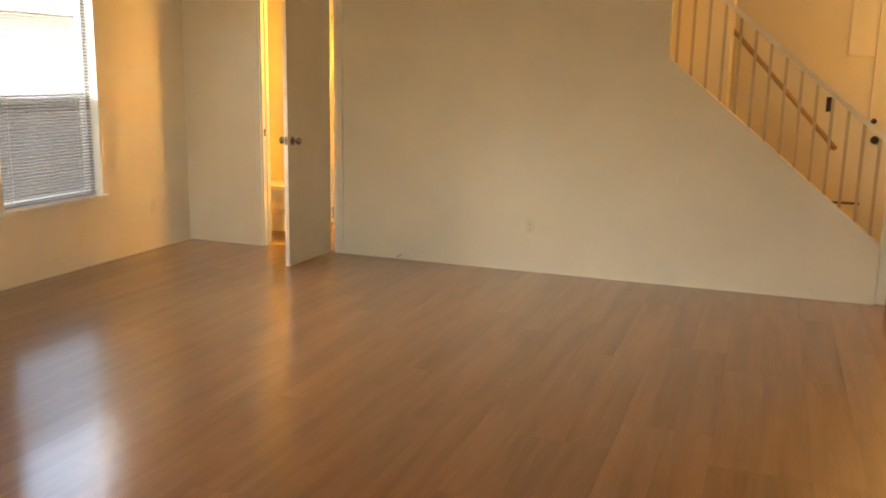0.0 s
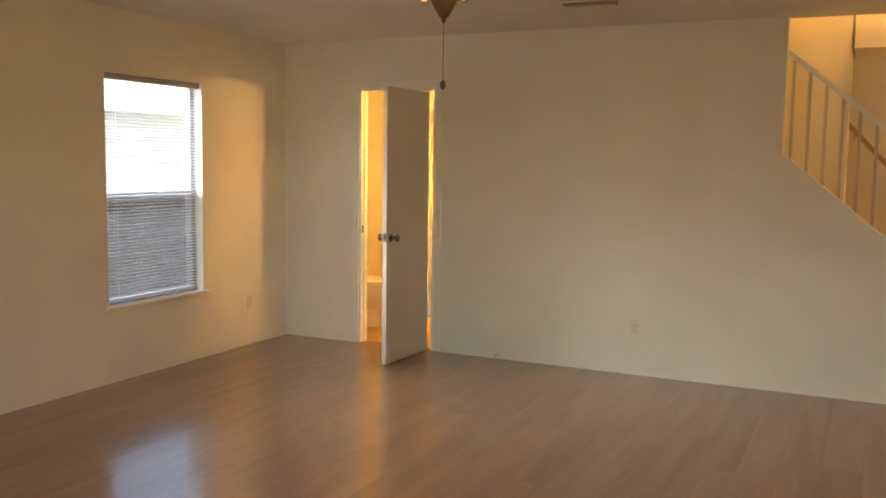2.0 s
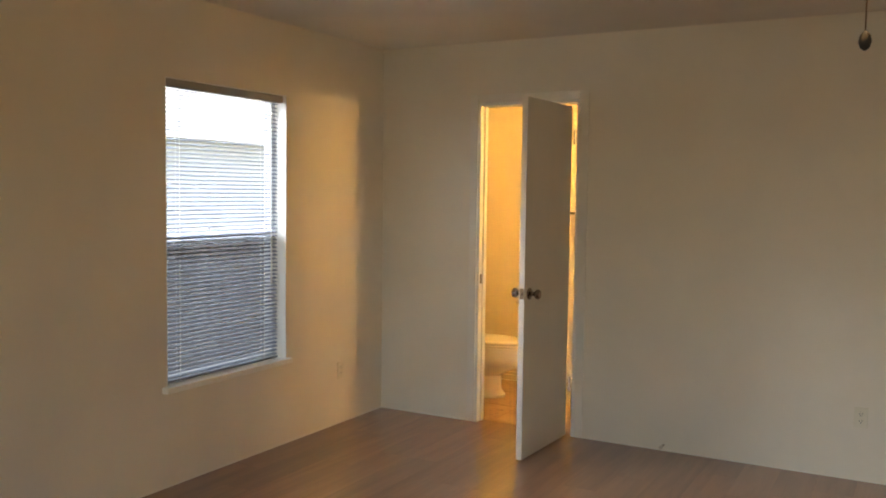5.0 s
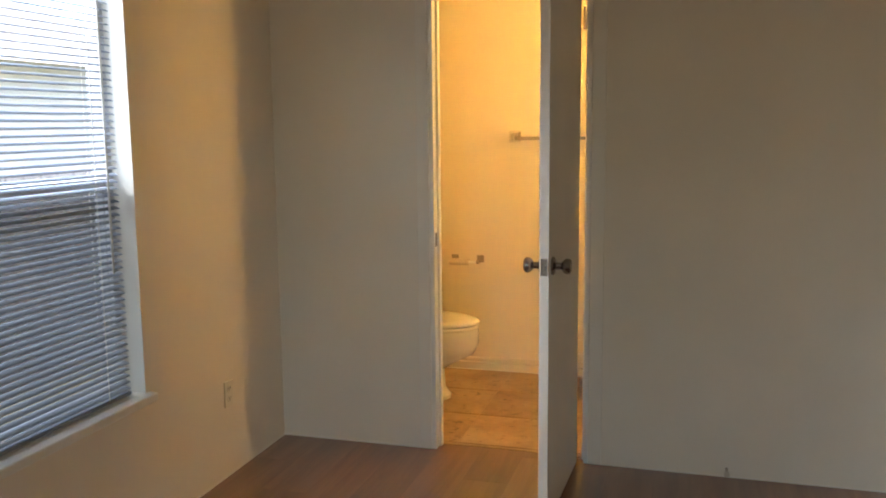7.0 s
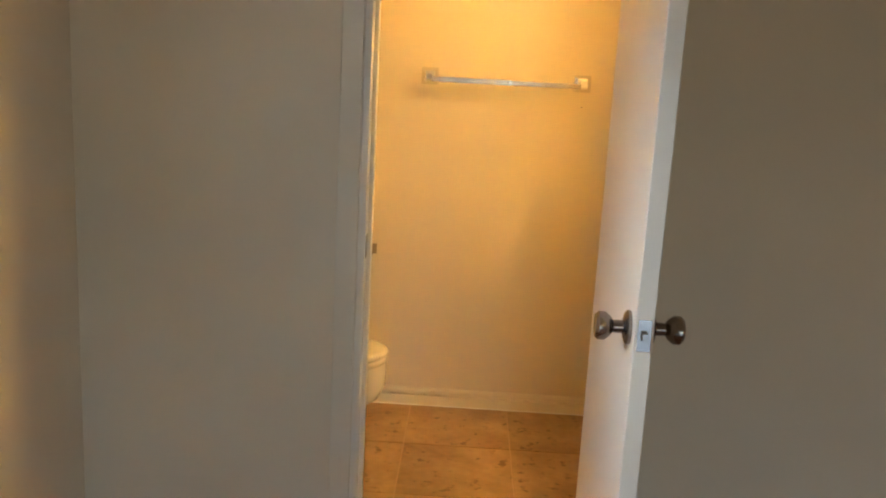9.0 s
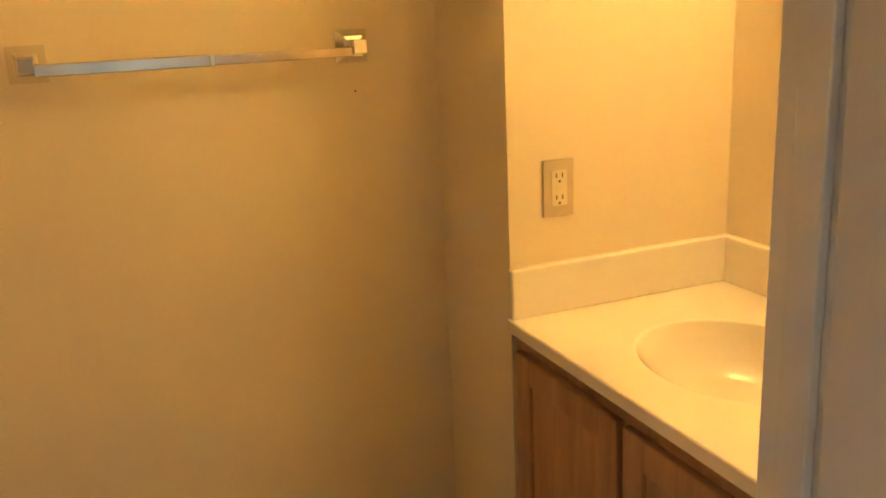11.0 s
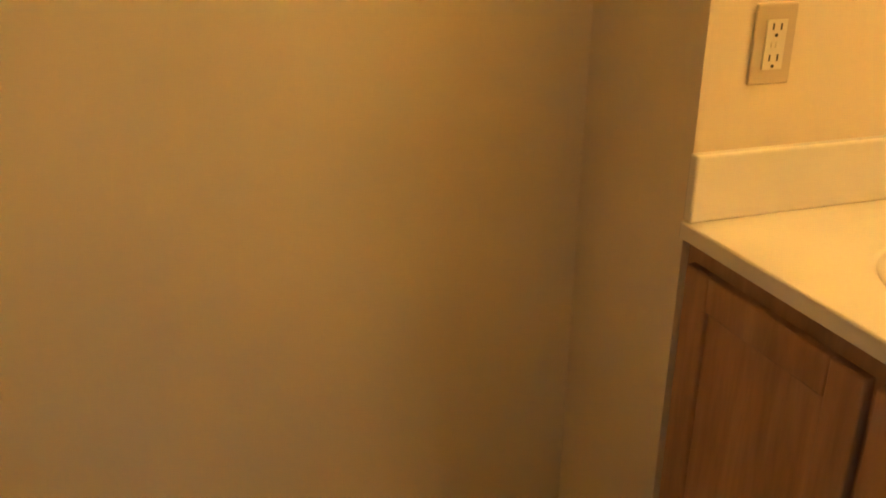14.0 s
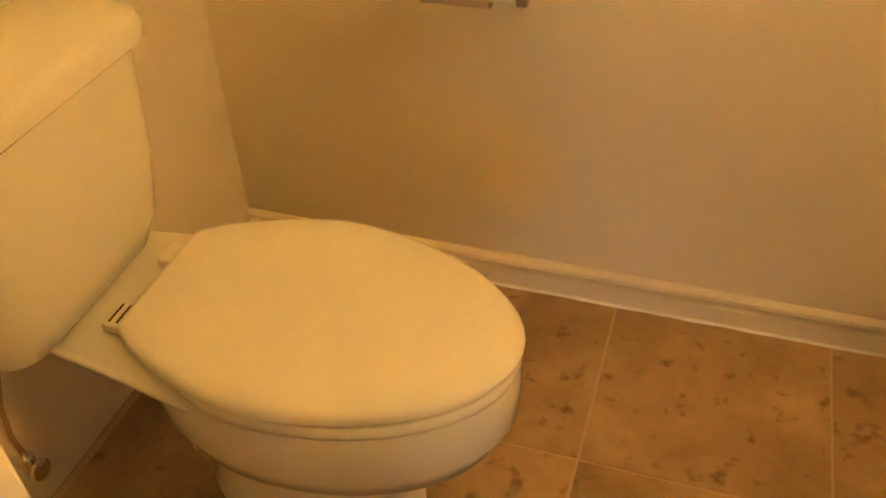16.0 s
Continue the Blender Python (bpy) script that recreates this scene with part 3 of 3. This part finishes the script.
def tp_post(x):
    rings = []
    for f, d, dz in ((1.0, 0.0, 0), (1.0, 0.005, 0), (0.55, 0.025, -0.003), (0.42, 0.050, -0.008), (0.42, 0.075, -0.012), (0.35, 0.080, -0.012)):
        rings.append([(x + 0.021 * f * a, FAR - d, TZ + dz + 0.021 * f * b) for a, b in ((-1, -1), (1, -1), (1, 1), (-1, 1))])
    # chrome post in a darker metal, its dark reflections in the colour
    return part("post", loft(rings), DULL_METAL, tp, "square chrome post with dark reflections put into its colour")


tp_post(TX0)
tp_post(TX1)
part("spindle", cyl((TX0 + 0.010, FAR - 0.066, TZ - 0.012), (TX1 - 0.010, FAR - 0.066, TZ - 0.012), 0.0085), SEAT, tp, "white plastic spindle", True)
part("cardboard_core", lathe([(0.0195, TX0 - 0.012), (0.0195, TX0 + 0.104), (0.0180, TX0 + 0.104), (0.0180, TX0 - 0.012)], 24, (0, FAR - 0.072, TZ - 0.010), "X"), PAPER, tp, "empty cardboard roll core", True)

# ---- toilet ----
TY = 0.742
toi = thing("toilet", "white two-piece toilet with closed lid", "toilet")


def egg(cx, front, back, half, z, n=40, square=2.0):
    """An egg loop: long rounded front toward +x."""
    pts = []
    for i in range(n):
        a = 2 * math.pi * i / n
        c, s = math.cos(a), math.sin(a)
        ex = 2 / square if c < 0 else 1.0
        x = cx + (front * c if c > 0 else -back * abs(c) ** ex)
        y = TY + half * math.copysign(abs(s) ** (1.0 if c > 0 else ex), s)
        pts.append((x, y, z))
    return pts


bowl = [egg(0.44, 0.17, 0.20, 0.105, 0.0), egg(0.44, 0.172, 0.20, 0.108, 0.02), egg(0.44, 0.140, 0.19, 0.088, 0.06), egg(0.44, 0.135, 0.19, 0.088, 0.16),
        egg(0.45, 0.19, 0.20, 0.120, 0.20), egg(0.46, 0.278, 0.23, 0.170, 0.25), egg(0.46, 0.302, 0.24, 0.186, 0.30), egg(0.46, 0.304, 0.25, 0.187, 0.36), egg(0.46, 0.302, 0.25, 0.186, 0.386)]
part("bowl", loft(bowl), CERAMIC, toi, "", True)


def deck_loop(back, half, z):
    """The shelf under the tank: narrow at the wall, widening to the width of the bowl."""
    side = [(back, half), (0.7 * back + 0.09, half * 1.04), (0.27, half * 1.22), (0.36, half * 1.36), (0.44, half * 1.40)]
    return [(x, TY - h, z) for x, h in side] + [(x, TY + h, z) for x, h in side[::-1]]


round_modifier(part("mounting_deck", loft([deck_loop(0.24, 0.055, 0.10), deck_loop(0.22, 0.062, 0.26), deck_loop(0.16, 0.082, 0.325), deck_loop(0.06, 0.118, 0.358), deck_loop(0.045, 0.128, 0.370), deck_loop(0.045, 0.128, 0.3855)]), CERAMIC, toi, "", True), 0.006)
seat_r = [egg(0.46, 0.300, 0.205, 0.184, 0.387), egg(0.46, 0.304, 0.208, 0.187, 0.392), egg(0.46, 0.304, 0.208, 0.187, 0.402), egg(0.46, 0.300, 0.205, 0.184, 0.407)]
part("seat", loft(seat_r), SEAT, toi, "", True)


def lid_loop(size, z):
    """Rounded front, straight tapering sides and a flat rear edge."""
    cx, front, half, back, rear = 0.46, 0.306, 0.189, 0.228, 0.118
    pts = [(front * math.cos(a), half * math.sin(a) * (1 - 0.07 * math.cos(a))) for a in (math.pi * k / 24 - math.pi / 2 for k in range(25))]
    side = []
    for k in range(1, 9):
        u = k / 9
        side.append((-back * 0.94 * u, half - (half - rear) * u ** 1.7))
    side += [(-back * 0.985, rear - 0.012), (-back, rear - 0.03)]
    pts += side + [(x, -y) for x, y in side[::-1]]
    return [(cx + x * size, TY + y * size, z) for x, y in pts]


part("lid", loft([lid_loop(0.975, 0.409), lid_loop(1.0, 0.413), lid_loop(1.003, 0.421), lid_loop(0.985, 0.428), lid_loop(0.94, 0.4325), lid_loop(0.7, 0.435), lid_loop(0.3, 0.436)]), SEAT, toi, "glossy closed white lid", True)
SLOT_SIDE = -1
for s in (-1, 1):
    hc = part("hinge_cap", box((0.196, TY + s * 0.070 - 0.024, 0.392), (0.230, TY + s * 0.070 + 0.024, 0.410), 0.004), SEAT, toi)
    for k in (-0.006, 0.006) if s == SLOT_SIDE else ():
        part("slot", box((0.213 + k - 0.0015, TY + s * 0.070 - 0.018, 0.4095), (0.213 + k + 0.0015, TY + s * 0.070 + 0.018, 0.4108)), DARK, hc)


def rr(x0, x1, y0, y1, r, z, n=6):
    pts = []
    for cx, cy, a0 in ((x1 - r, y1 - r, 0), (x0 + r, y1 - r, 90), (x0 + r, y0 + r, 180), (x1 - r, y0 + r, 270)):
        for k in range(n + 1):
            a = radians(a0 + 90 * k / n)
            pts.append((cx + r * math.cos(a), cy + r * math.sin(a), z))
    return pts


tank = [rr(0.034, 0.140, TY - 0.175, TY + 0.085, 0.045, 0.389), rr(0.028, 0.160, TY - 0.205, TY + 0.115, 0.05, 0.405), rr(0.024, 0.172, TY - 0.222, TY + 0.138, 0.05, 0.45), rr(0.022, 0.186, TY - 0.232, TY + 0.152, 0.05, 0.56), rr(0.020, 0.194, TY - 0.236, TY + 0.158, 0.045, 0.712)]
part("tank", loft(tank), CERAMIC, toi, "", True)
tl = [rr(0.014, 0.198, TY - 0.240, TY + 0.162, 0.045, 0.712), rr(0.006, 0.210, TY - 0.252, TY + 0.176, 0.055, 0.722), rr(0.006, 0.212, TY - 0.254, TY + 0.178, 0.055, 0.744), rr(0.012, 0.206, TY - 0.248, TY + 0.172, 0.052, 0.756), rr(0.028, 0.190, TY - 0.232, TY + 0.156, 0.045, 0.762)]
part("tank_lid", loft(tl), CERAMIC, toi, "", True)
valve = thing("supply_valve", "metal water supply stop valve with a hose", "valve")
part("pipe", cyl((0.001, TY - 0.19, 0.16), (0.06, TY - 0.19, 0.16), 0.008), CHROME, valve)
part("valve_body", cyl((0.055, TY - 0.19, 0.145), (0.055, TY - 0.19, 0.185), 0.012), CHROME, valve, "", True)
part("valve_handle", lathe([(0.006, 0.0), (0.018, 0.004), (0.018, 0.010), (0.006, 0.012)], 16, (0.067, TY - 0.19, 0.16), "X"), CHROME, valve, "", True)
part("hose", tube([(0.055, TY - 0.19, 0.18), (0.056, TY - 0.197, 0.24), (0.07, TY - 0.198, 0.31), (0.09, TY - 0.19, 0.386)], 0.006), CHROME, valve, "", True)

# ---- ceiling fan ----
fan = thing("ceiling_fan", "aged bronze ceiling fan with lit glass globes and pull chain", "ceiling fan")
FCX, FCY = 3.235, -3.594
HF = H
part("canopy", lathe([(0.07, HF - 0.001), (0.07, HF - 0.02), (0.03, HF - 0.05), (0.014, HF - 0.055)], 28, (FCX, FCY, 0)), BRONZE, fan, "", True)
part("downrod", cyl((FCX, FCY, HF - 0.055), (FCX, FCY, 2.35), 0.012), BRONZE, fan)
part("motor", lathe([(0.03, 2.36), (0.10, 2.345), (0.13, 2.32), (0.135, 2.25), (0.11, 2.215), (0.06, 2.20), (0.055, 2.16), (0.03, 2.15)], 32, (FCX, FCY, 0)), BRONZE, fan, "", True)
part("centre_stem", cyl((FCX, FCY, 2.165), (FCX, FCY, 2.05), 0.012), BRONZE, fan)
part("finial", lathe([(0.020, 2.072), (0.048, 2.058), (0.046, 2.048), (0.038, 2.02), (0.018, 1.985), (0.008, 1.975), (0.007, 1.966), (0.002, 1.960)], 24, (FCX, FCY, 0)), BRONZE, fan, "", True)
FROT = 87
for k in range(5):
    a = radians(FROT + 72 * k)
    m = Matrix.Translation((FCX, FCY, 2.180)) @ pose(0, 0, 0, 0, 0, math.degrees(a)) @ pose(0, 0, 0, -12, 0, 0)
    outline = [(0.20, -0.045), (0.30, -0.062), (0.59, -0.070), (0.68, -0.060), (0.705, -0.03), (0.705, 0.03), (0.68, 0.060), (0.59, 0.070), (0.30, 0.062), (0.20, 0.045)]
    b = part("blade", prism(outline, "z", -0.003, 0.003), BLADE, fan)
    b.matrix_basis = m
    b = part("blade_iron", box((0.10, -0.02, 0.003), (0.26, 0.02, 0.009), 0.002), BRONZE, fan)
    b.matrix_basis = m
SROT = 62 - 45
for k in range(4):
    a = radians(SROT + 90 * k)
    c, s = math.cos(a), math.sin(a)
    def at(r, z):
        return (FCX + r * c, FCY + r * s, z)
    pts = []
    for i in range(15):      # S-scroll
        u = i / 14
        pts.append(at(0.032 + 0.118 * u, 2.055 - 0.024 * math.sin(2 * math.pi * u * 0.95)))
    part("scroll_arm", tube(pts, 0.0045, 8), BRONZE, fan, "", True)
    ring = [at(0.062 + 0.016 * math.cos(q * 0.5), 2.068 + 0.016 * math.sin(q * 0.5)) for q in range(11)]
    part("scroll", tube(ring, 0.0035, 8), BRONZE, fan, "", True)
    px, py, _ = at(0.150, 0)
    part("socket_cup", lathe([(0.006, 2.046), (0.018, 2.056), (0.028, 2.072), (0.031, 2.090), (0.026, 2.094)], 20, (px, py, 0)), BRONZE, fan, "", True)
    part("globe", lathe([(0.026, 2.090), (0.045, 2.098), (0.066, 2.122), (0.076, 2.155), (0.072, 2.185), (0.056, 2.212), (0.050, 2.214)], 24, (px, py, 0)), SHADE, fan, "lit frosted glass globe", True)
part("pull_chain", cyl((FCX, FCY, 1.976), (FCX, FCY, 1.775), 0.0014, seg=6), BRONZE, fan)
part("chain_pull", lathe([(0.002, 1.779), (0.008, 1.772), (0.010, 1.762), (0.007, 1.752), (0.002, 1.748)], 14, (FCX, FCY, 0)), DARK, fan, "small dark wooden pull", True)

# ceiling vent
vent = thing("ceiling_vent", "painted louvred ceiling air vent", "vent")
VX0, VX1, VY0, VY1 = 2.76, 3.12, -1.04, -0.93
part("frame", box((VX0, VY0, H - 0.010), (VX1, VY1, H - 0.001), 0.002), CEIL, vent)
part("lever", box((VX1 - 0.012, VY0 + 0.03, H - 0.040), (VX1 - 0.004, VY0 + 0.05, H - 0.010)), VENT, vent, "small damper lever")
for i in range(5):
    y = VY0 + 0.020 + i * 0.0175
    sl = part("slat", box((VX0 + 0.02, -0.008, -0.001), (VX1 - 0.02, 0.008, 0.001)), VENT, vent)
    sl.matrix_basis = pose(0, y, H - 0.016, 35, 0, 0)

# ---- stairs and railing ----
stairs = tagged(new("staircase"), "carpeted staircase rising beside the wall", "stairs", "", "structure")
RISE, RUN = 0.19, 0.243
for i in range(14):
    xa = 5.56 - RUN * (i + 1)
    if xa < 2.35:
        break
    part("step", box((xa, WT + 0.003, RISE * i), (xa + RUN + 0.02, SB - 0.003, RISE * (i + 1)), 0.012), CARPET, stairs)
rail = thing("stair_railing", "white painted metal stair railing with slim balusters coloured as if backlit", "railing")
slope = (SZ1 - SZ0) / (SX1 - SX0)
RH = 0.662


def sz(x):
    return SZ0 + slope * (x - SX0)


bm = prism([(SX0 - 0.0, sz(SX0) + RH - 0.02), (SX1 + 0.05, sz(SX1 + 0.05) + RH - 0.02), (SX1 + 0.05, sz(SX1 + 0.05) + RH + 0.02), (SX0, sz(SX0) + RH + 0.02)], "y", 0.03, 0.08)
part("handrail", bm, TRIM, rail)
nb = 15
for i in range(nb):
    x = SX0 + 0.045 + 0.1025 * i
    if x > SX1 - 0.03:
        break
    part("baluster", box((x - 0.010, 0.046, sz(x) - 0.004), (x + 0.010, 0.064, sz(x) + RH - 0.015)), BACKLIT_RAIL, rail)
part("newel_post", box((SX1 + 0.002, 0.02, 0), (SX1 + 0.072, 0.09, sz(SX1) + RH + 0.03), 0.004), TRIM, rail)

grab = thing("wall_handrail", "wooden wall handrail on metal brackets", "handrail")
GX0, GX1 = 4.345, 5.160


def gz(x):
    return 1.835 + (x - GX0) * -1.085


part("rail", tube([(GX0, SB - 0.07, gz(GX0)), (GX1, SB - 0.07, gz(GX1))], 0.019, 14), HANDRAIL, grab, "", True)
for x in (GX0 + 0.05, GX1 - 0.04):
    part("bracket", tube([(x, SB - 0.001, gz(x) - 0.06), (x, SB - 0.05, gz(x) - 0.06), (x, SB - 0.07, gz(x) - 0.018)], 0.007, 8), DULL_METAL, grab)

# ---- front door in the stairwell wall ----
fdoor = tagged(new("door_2"), "closed cream painted front door with dark lever and deadbolt", "door", "", "structure")
part("leaf_panel", box((5.37, SB - 0.02, 0.01), (6.28, SB - 0.001, 2.03), 0.003), DOOR, fdoor)
part("deadbolt", cyl((5.405, SB - 0.02, 1.170), (5.405, SB - 0.04, 1.170), 0.020), DARK, fdoor)
part("door_handle", lathe([(0.03, 0.0), (0.03, 0.01), (0.012, 0.015), (0.012, 0.04), (0.026, 0.05), (0.024, 0.066)], 20, (5.425, SB - 0.021, 1.03), "Y"), DARK, fdoor)
bpy.data.objects["door_handle"].matrix_basis = Matrix.Translation((5.425, SB - 0.021, 1.03)) @ pose(0, 0, 0, 0, 0, 180) @ Matrix.Translation((-5.425, -(SB - 0.021), -1.03))
sw = thing("light_switch", "dark rocker light switch plate on the stair wall", "light switch")
part("plate", box((5.065, SB - 0.006, 1.230), (5.108, SB - 0.0005, 1.34), 0.002), DARK, sw)
part("toggle", box((5.082, SB - 0.014, 1.27), (5.091, SB - 0.006, 1.295)), DARK, sw)

pan = thing("wall_panel", "flush painted access panel on the entry wall", "panel")
part("panel_door", box((5.18, SB - 0.012, 1.645), (5.62, SB - 0.0005, 2.20), 0.003), CASING, pan)
part("catch", cyl((5.40, SB - 0.012, 1.90), (5.40, SB - 0.018, 1.90), 0.012), DULL_METAL, pan)

# near-black strip in place of the shadow line where treads meet the wall
setting("trim", box((5.165, SB - 0.012, 0.530), (5.52, SB - 0.0005, 0.546)), DARK, "thin dark strip standing in for a shadow line on the stair wall", "trim")

# door stop on the back wall
stop = thing("door_stop", "small door stop on the base of the wall", "door stop")
part("stem", cyl((2.0, -0.0005, 0.035), (2.0, -0.055, 0.035), 0.006), DULL_METAL, stop)
part("tip", cyl((2.0, -0.055, 0.035), (2.0, -0.070, 0.035), 0.011), RUBBER, stop)

# bathroom baseboards with a moulded top; thin bead along the living room walls


def skirting(a, b, normal):
    prof = [(0, 0), (0.015, 0), (0.015, 0.042), (0.012, 0.044), (0.0005, 0.046), (0.0005, 0.057), (0.015, 0.058), (0.014, 0.067), (0.006, 0.074), (0, 0.074)]
    n = Vector(normal)
    return loft([[Vector((p[0], p[1], 0)) + n * d + Vector((0, 0, z)) for d, z in prof] for p in (a, b)])


setting("baseboard", skirting((0.0, FAR), (VX, FAR), (0, -1, 0)), SKIRT, "cream painted moulded baseboard", "baseboard")
for lo, hi in (((0.0005, -0.006, 0), (DL - 0.058, -0.0005, 0.008)), ((DR + 0.058, -0.004, 0), (SX1, -0.0005, 0.005)), ((0.0005, YB, 0), (0.0045, -0.0065, 0.005))):
    setting("trim", box(lo, hi), CASING, "thin off-white bead where wall meets floor", "trim")

# uneven white caulk along the foot of the bathroom baseboard
crng = random.Random(9)
caulk = []
for k in range(60):
    x = 0.02 + (VX - 0.03) * k / 59
    w, h = 0.004 + 0.003 * crng.random(), 0.003 + 0.002 * crng.random()
    caulk.append([(x, FAR - 0.0152, 0.0003), (x, FAR - 0.0152 - w, 0.0003), (x, FAR - 0.0152, h)])
setting("caulk_line", loft(caulk), TRIM, "uneven white caulk along the baseboard", "trim")
nail = thing("nail", "small dark nail head in the cream wall", "nail")
part("nail_head", lathe([(0.0022, 0.0), (0.0022, 0.0010), (0.0012, 0.0016)], 12, (0, 0, 0), "Y"), DARK, nail)
nail.matrix_world = Matrix.Translation((1.444, FAR, 1.287)) @ pose(0, 0, 0, 0, 0, 180)

# ---- outside the window ----
setting("ground", box((-400, -400, -0.5), (400, 400, -0.2)), GROUND, "dry grass and dirt ground", "ground")
house = thing("neighbour_house", "pale stucco neighbouring house with a low grey roof", "house")
part("wall", box((-14, -14, -0.3), (-6, 8, 2.25)), STUCCO, house)
part("roof", prism([(-14.6, 2.20), (-5.4, 2.20), (-10, 3.9)], "y", -14.6, 8.6), ROOF, house)
wd = part("window", box((-6.0, -1.2, 0.9), (-5.97, 0.0, 2.1)), ALU, house)
part("pane", box((-5.97, -1.14, 0.96), (-5.965, -0.06, 2.04)), PANE_DARK, wd)

# assumed fence, added so the lower sash looks onto something dark
fence = thing("backdrop_fence", "weathered grey board fence added to darken the lower window view", "fence")
for k in range(60):
    y = -7.0 + 0.152 * k
    part("board", box((-2.22, y, -0.25), (-2.20, y + 0.145, 1.17 + 0.008 * math.sin(k * 2.3)), 0), FENCE, fence)
for z in (0.1, 0.85):
    part("rail", box((-2.26, -7.0, z), (-2.22, 2.1, z + 0.09)), FENCE, fence)


# ---- floor pieces, laid last ----


def piece_mesh(name, w, d, h, bev, material):
    """A flat slab with eased top edges, its top at z = 0."""
    rings = [[(-w / 2, -d / 2, -h), (w / 2, -d / 2, -h), (w / 2, d / 2, -h), (-w / 2, d / 2, -h)],
             [(-w / 2, -d / 2, -bev), (w / 2, -d / 2, -bev), (w / 2, d / 2, -bev), (-w / 2, d / 2, -bev)],
             [(-w / 2 + bev, -d / 2 + bev, 0), (w / 2 - bev, -d / 2 + bev, 0), (w / 2 - bev, d / 2 - bev, 0), (-w / 2 + bev, d / 2 - bev, 0)]]
    return mesh_of(name, loft(rings), material)


PW, PL = 0.190, 1.20
shared = {}
rng = random.Random(4)


def lay(name, parent, x0, x1, y0, y1, h, bev, material, gap):
    w, d = round(x1 - x0 - gap, 4), round(y1 - y0 - gap, 4)
    if w < 0.01 or d < 0.01:
        return
    key = (name, w, d)
    if key not in shared:
        shared[key] = piece_mesh(name, w, d, h, bev, material)
    o = new(name, shared[key])
    o.parent = parent
    o.location = ((x0 + x1) / 2, (y0 + y1) / 2, 0)


x, row = 0.007, 0
while x < XR:
    xe = min(x + PW, XR)
    y = YB - rng.choice((0.0, 0.3, 0.6, 0.9))
    top = SB if x > SX1 else (0.069 if DL + 0.02 < x + PW / 2 < DR - 0.02 else -0.007)
    while y < top:
        ye = min(y + PL, top)
        if ye - max(y, YB) > 0.02:
            lay("plank", FLOOR, x, xe, max(y, YB), ye, 0.0079, 0.0002, PLANK, 0.0003)
        y = ye
    x, row = xe, row + 1
TS = 0.407
for i in range(-1, 3):
    for k in range(4):
        xa, yb = 0.419 + TS * i, 1.325 - TS * k
        lay("tile", BFLOOR, max(xa, 0.015), min(xa + TS, VX + 0.07), max(yb - TS, 0.072), min(yb, FAR - 0.001), 0.0018, 0.0006, TILE, 0.0045)
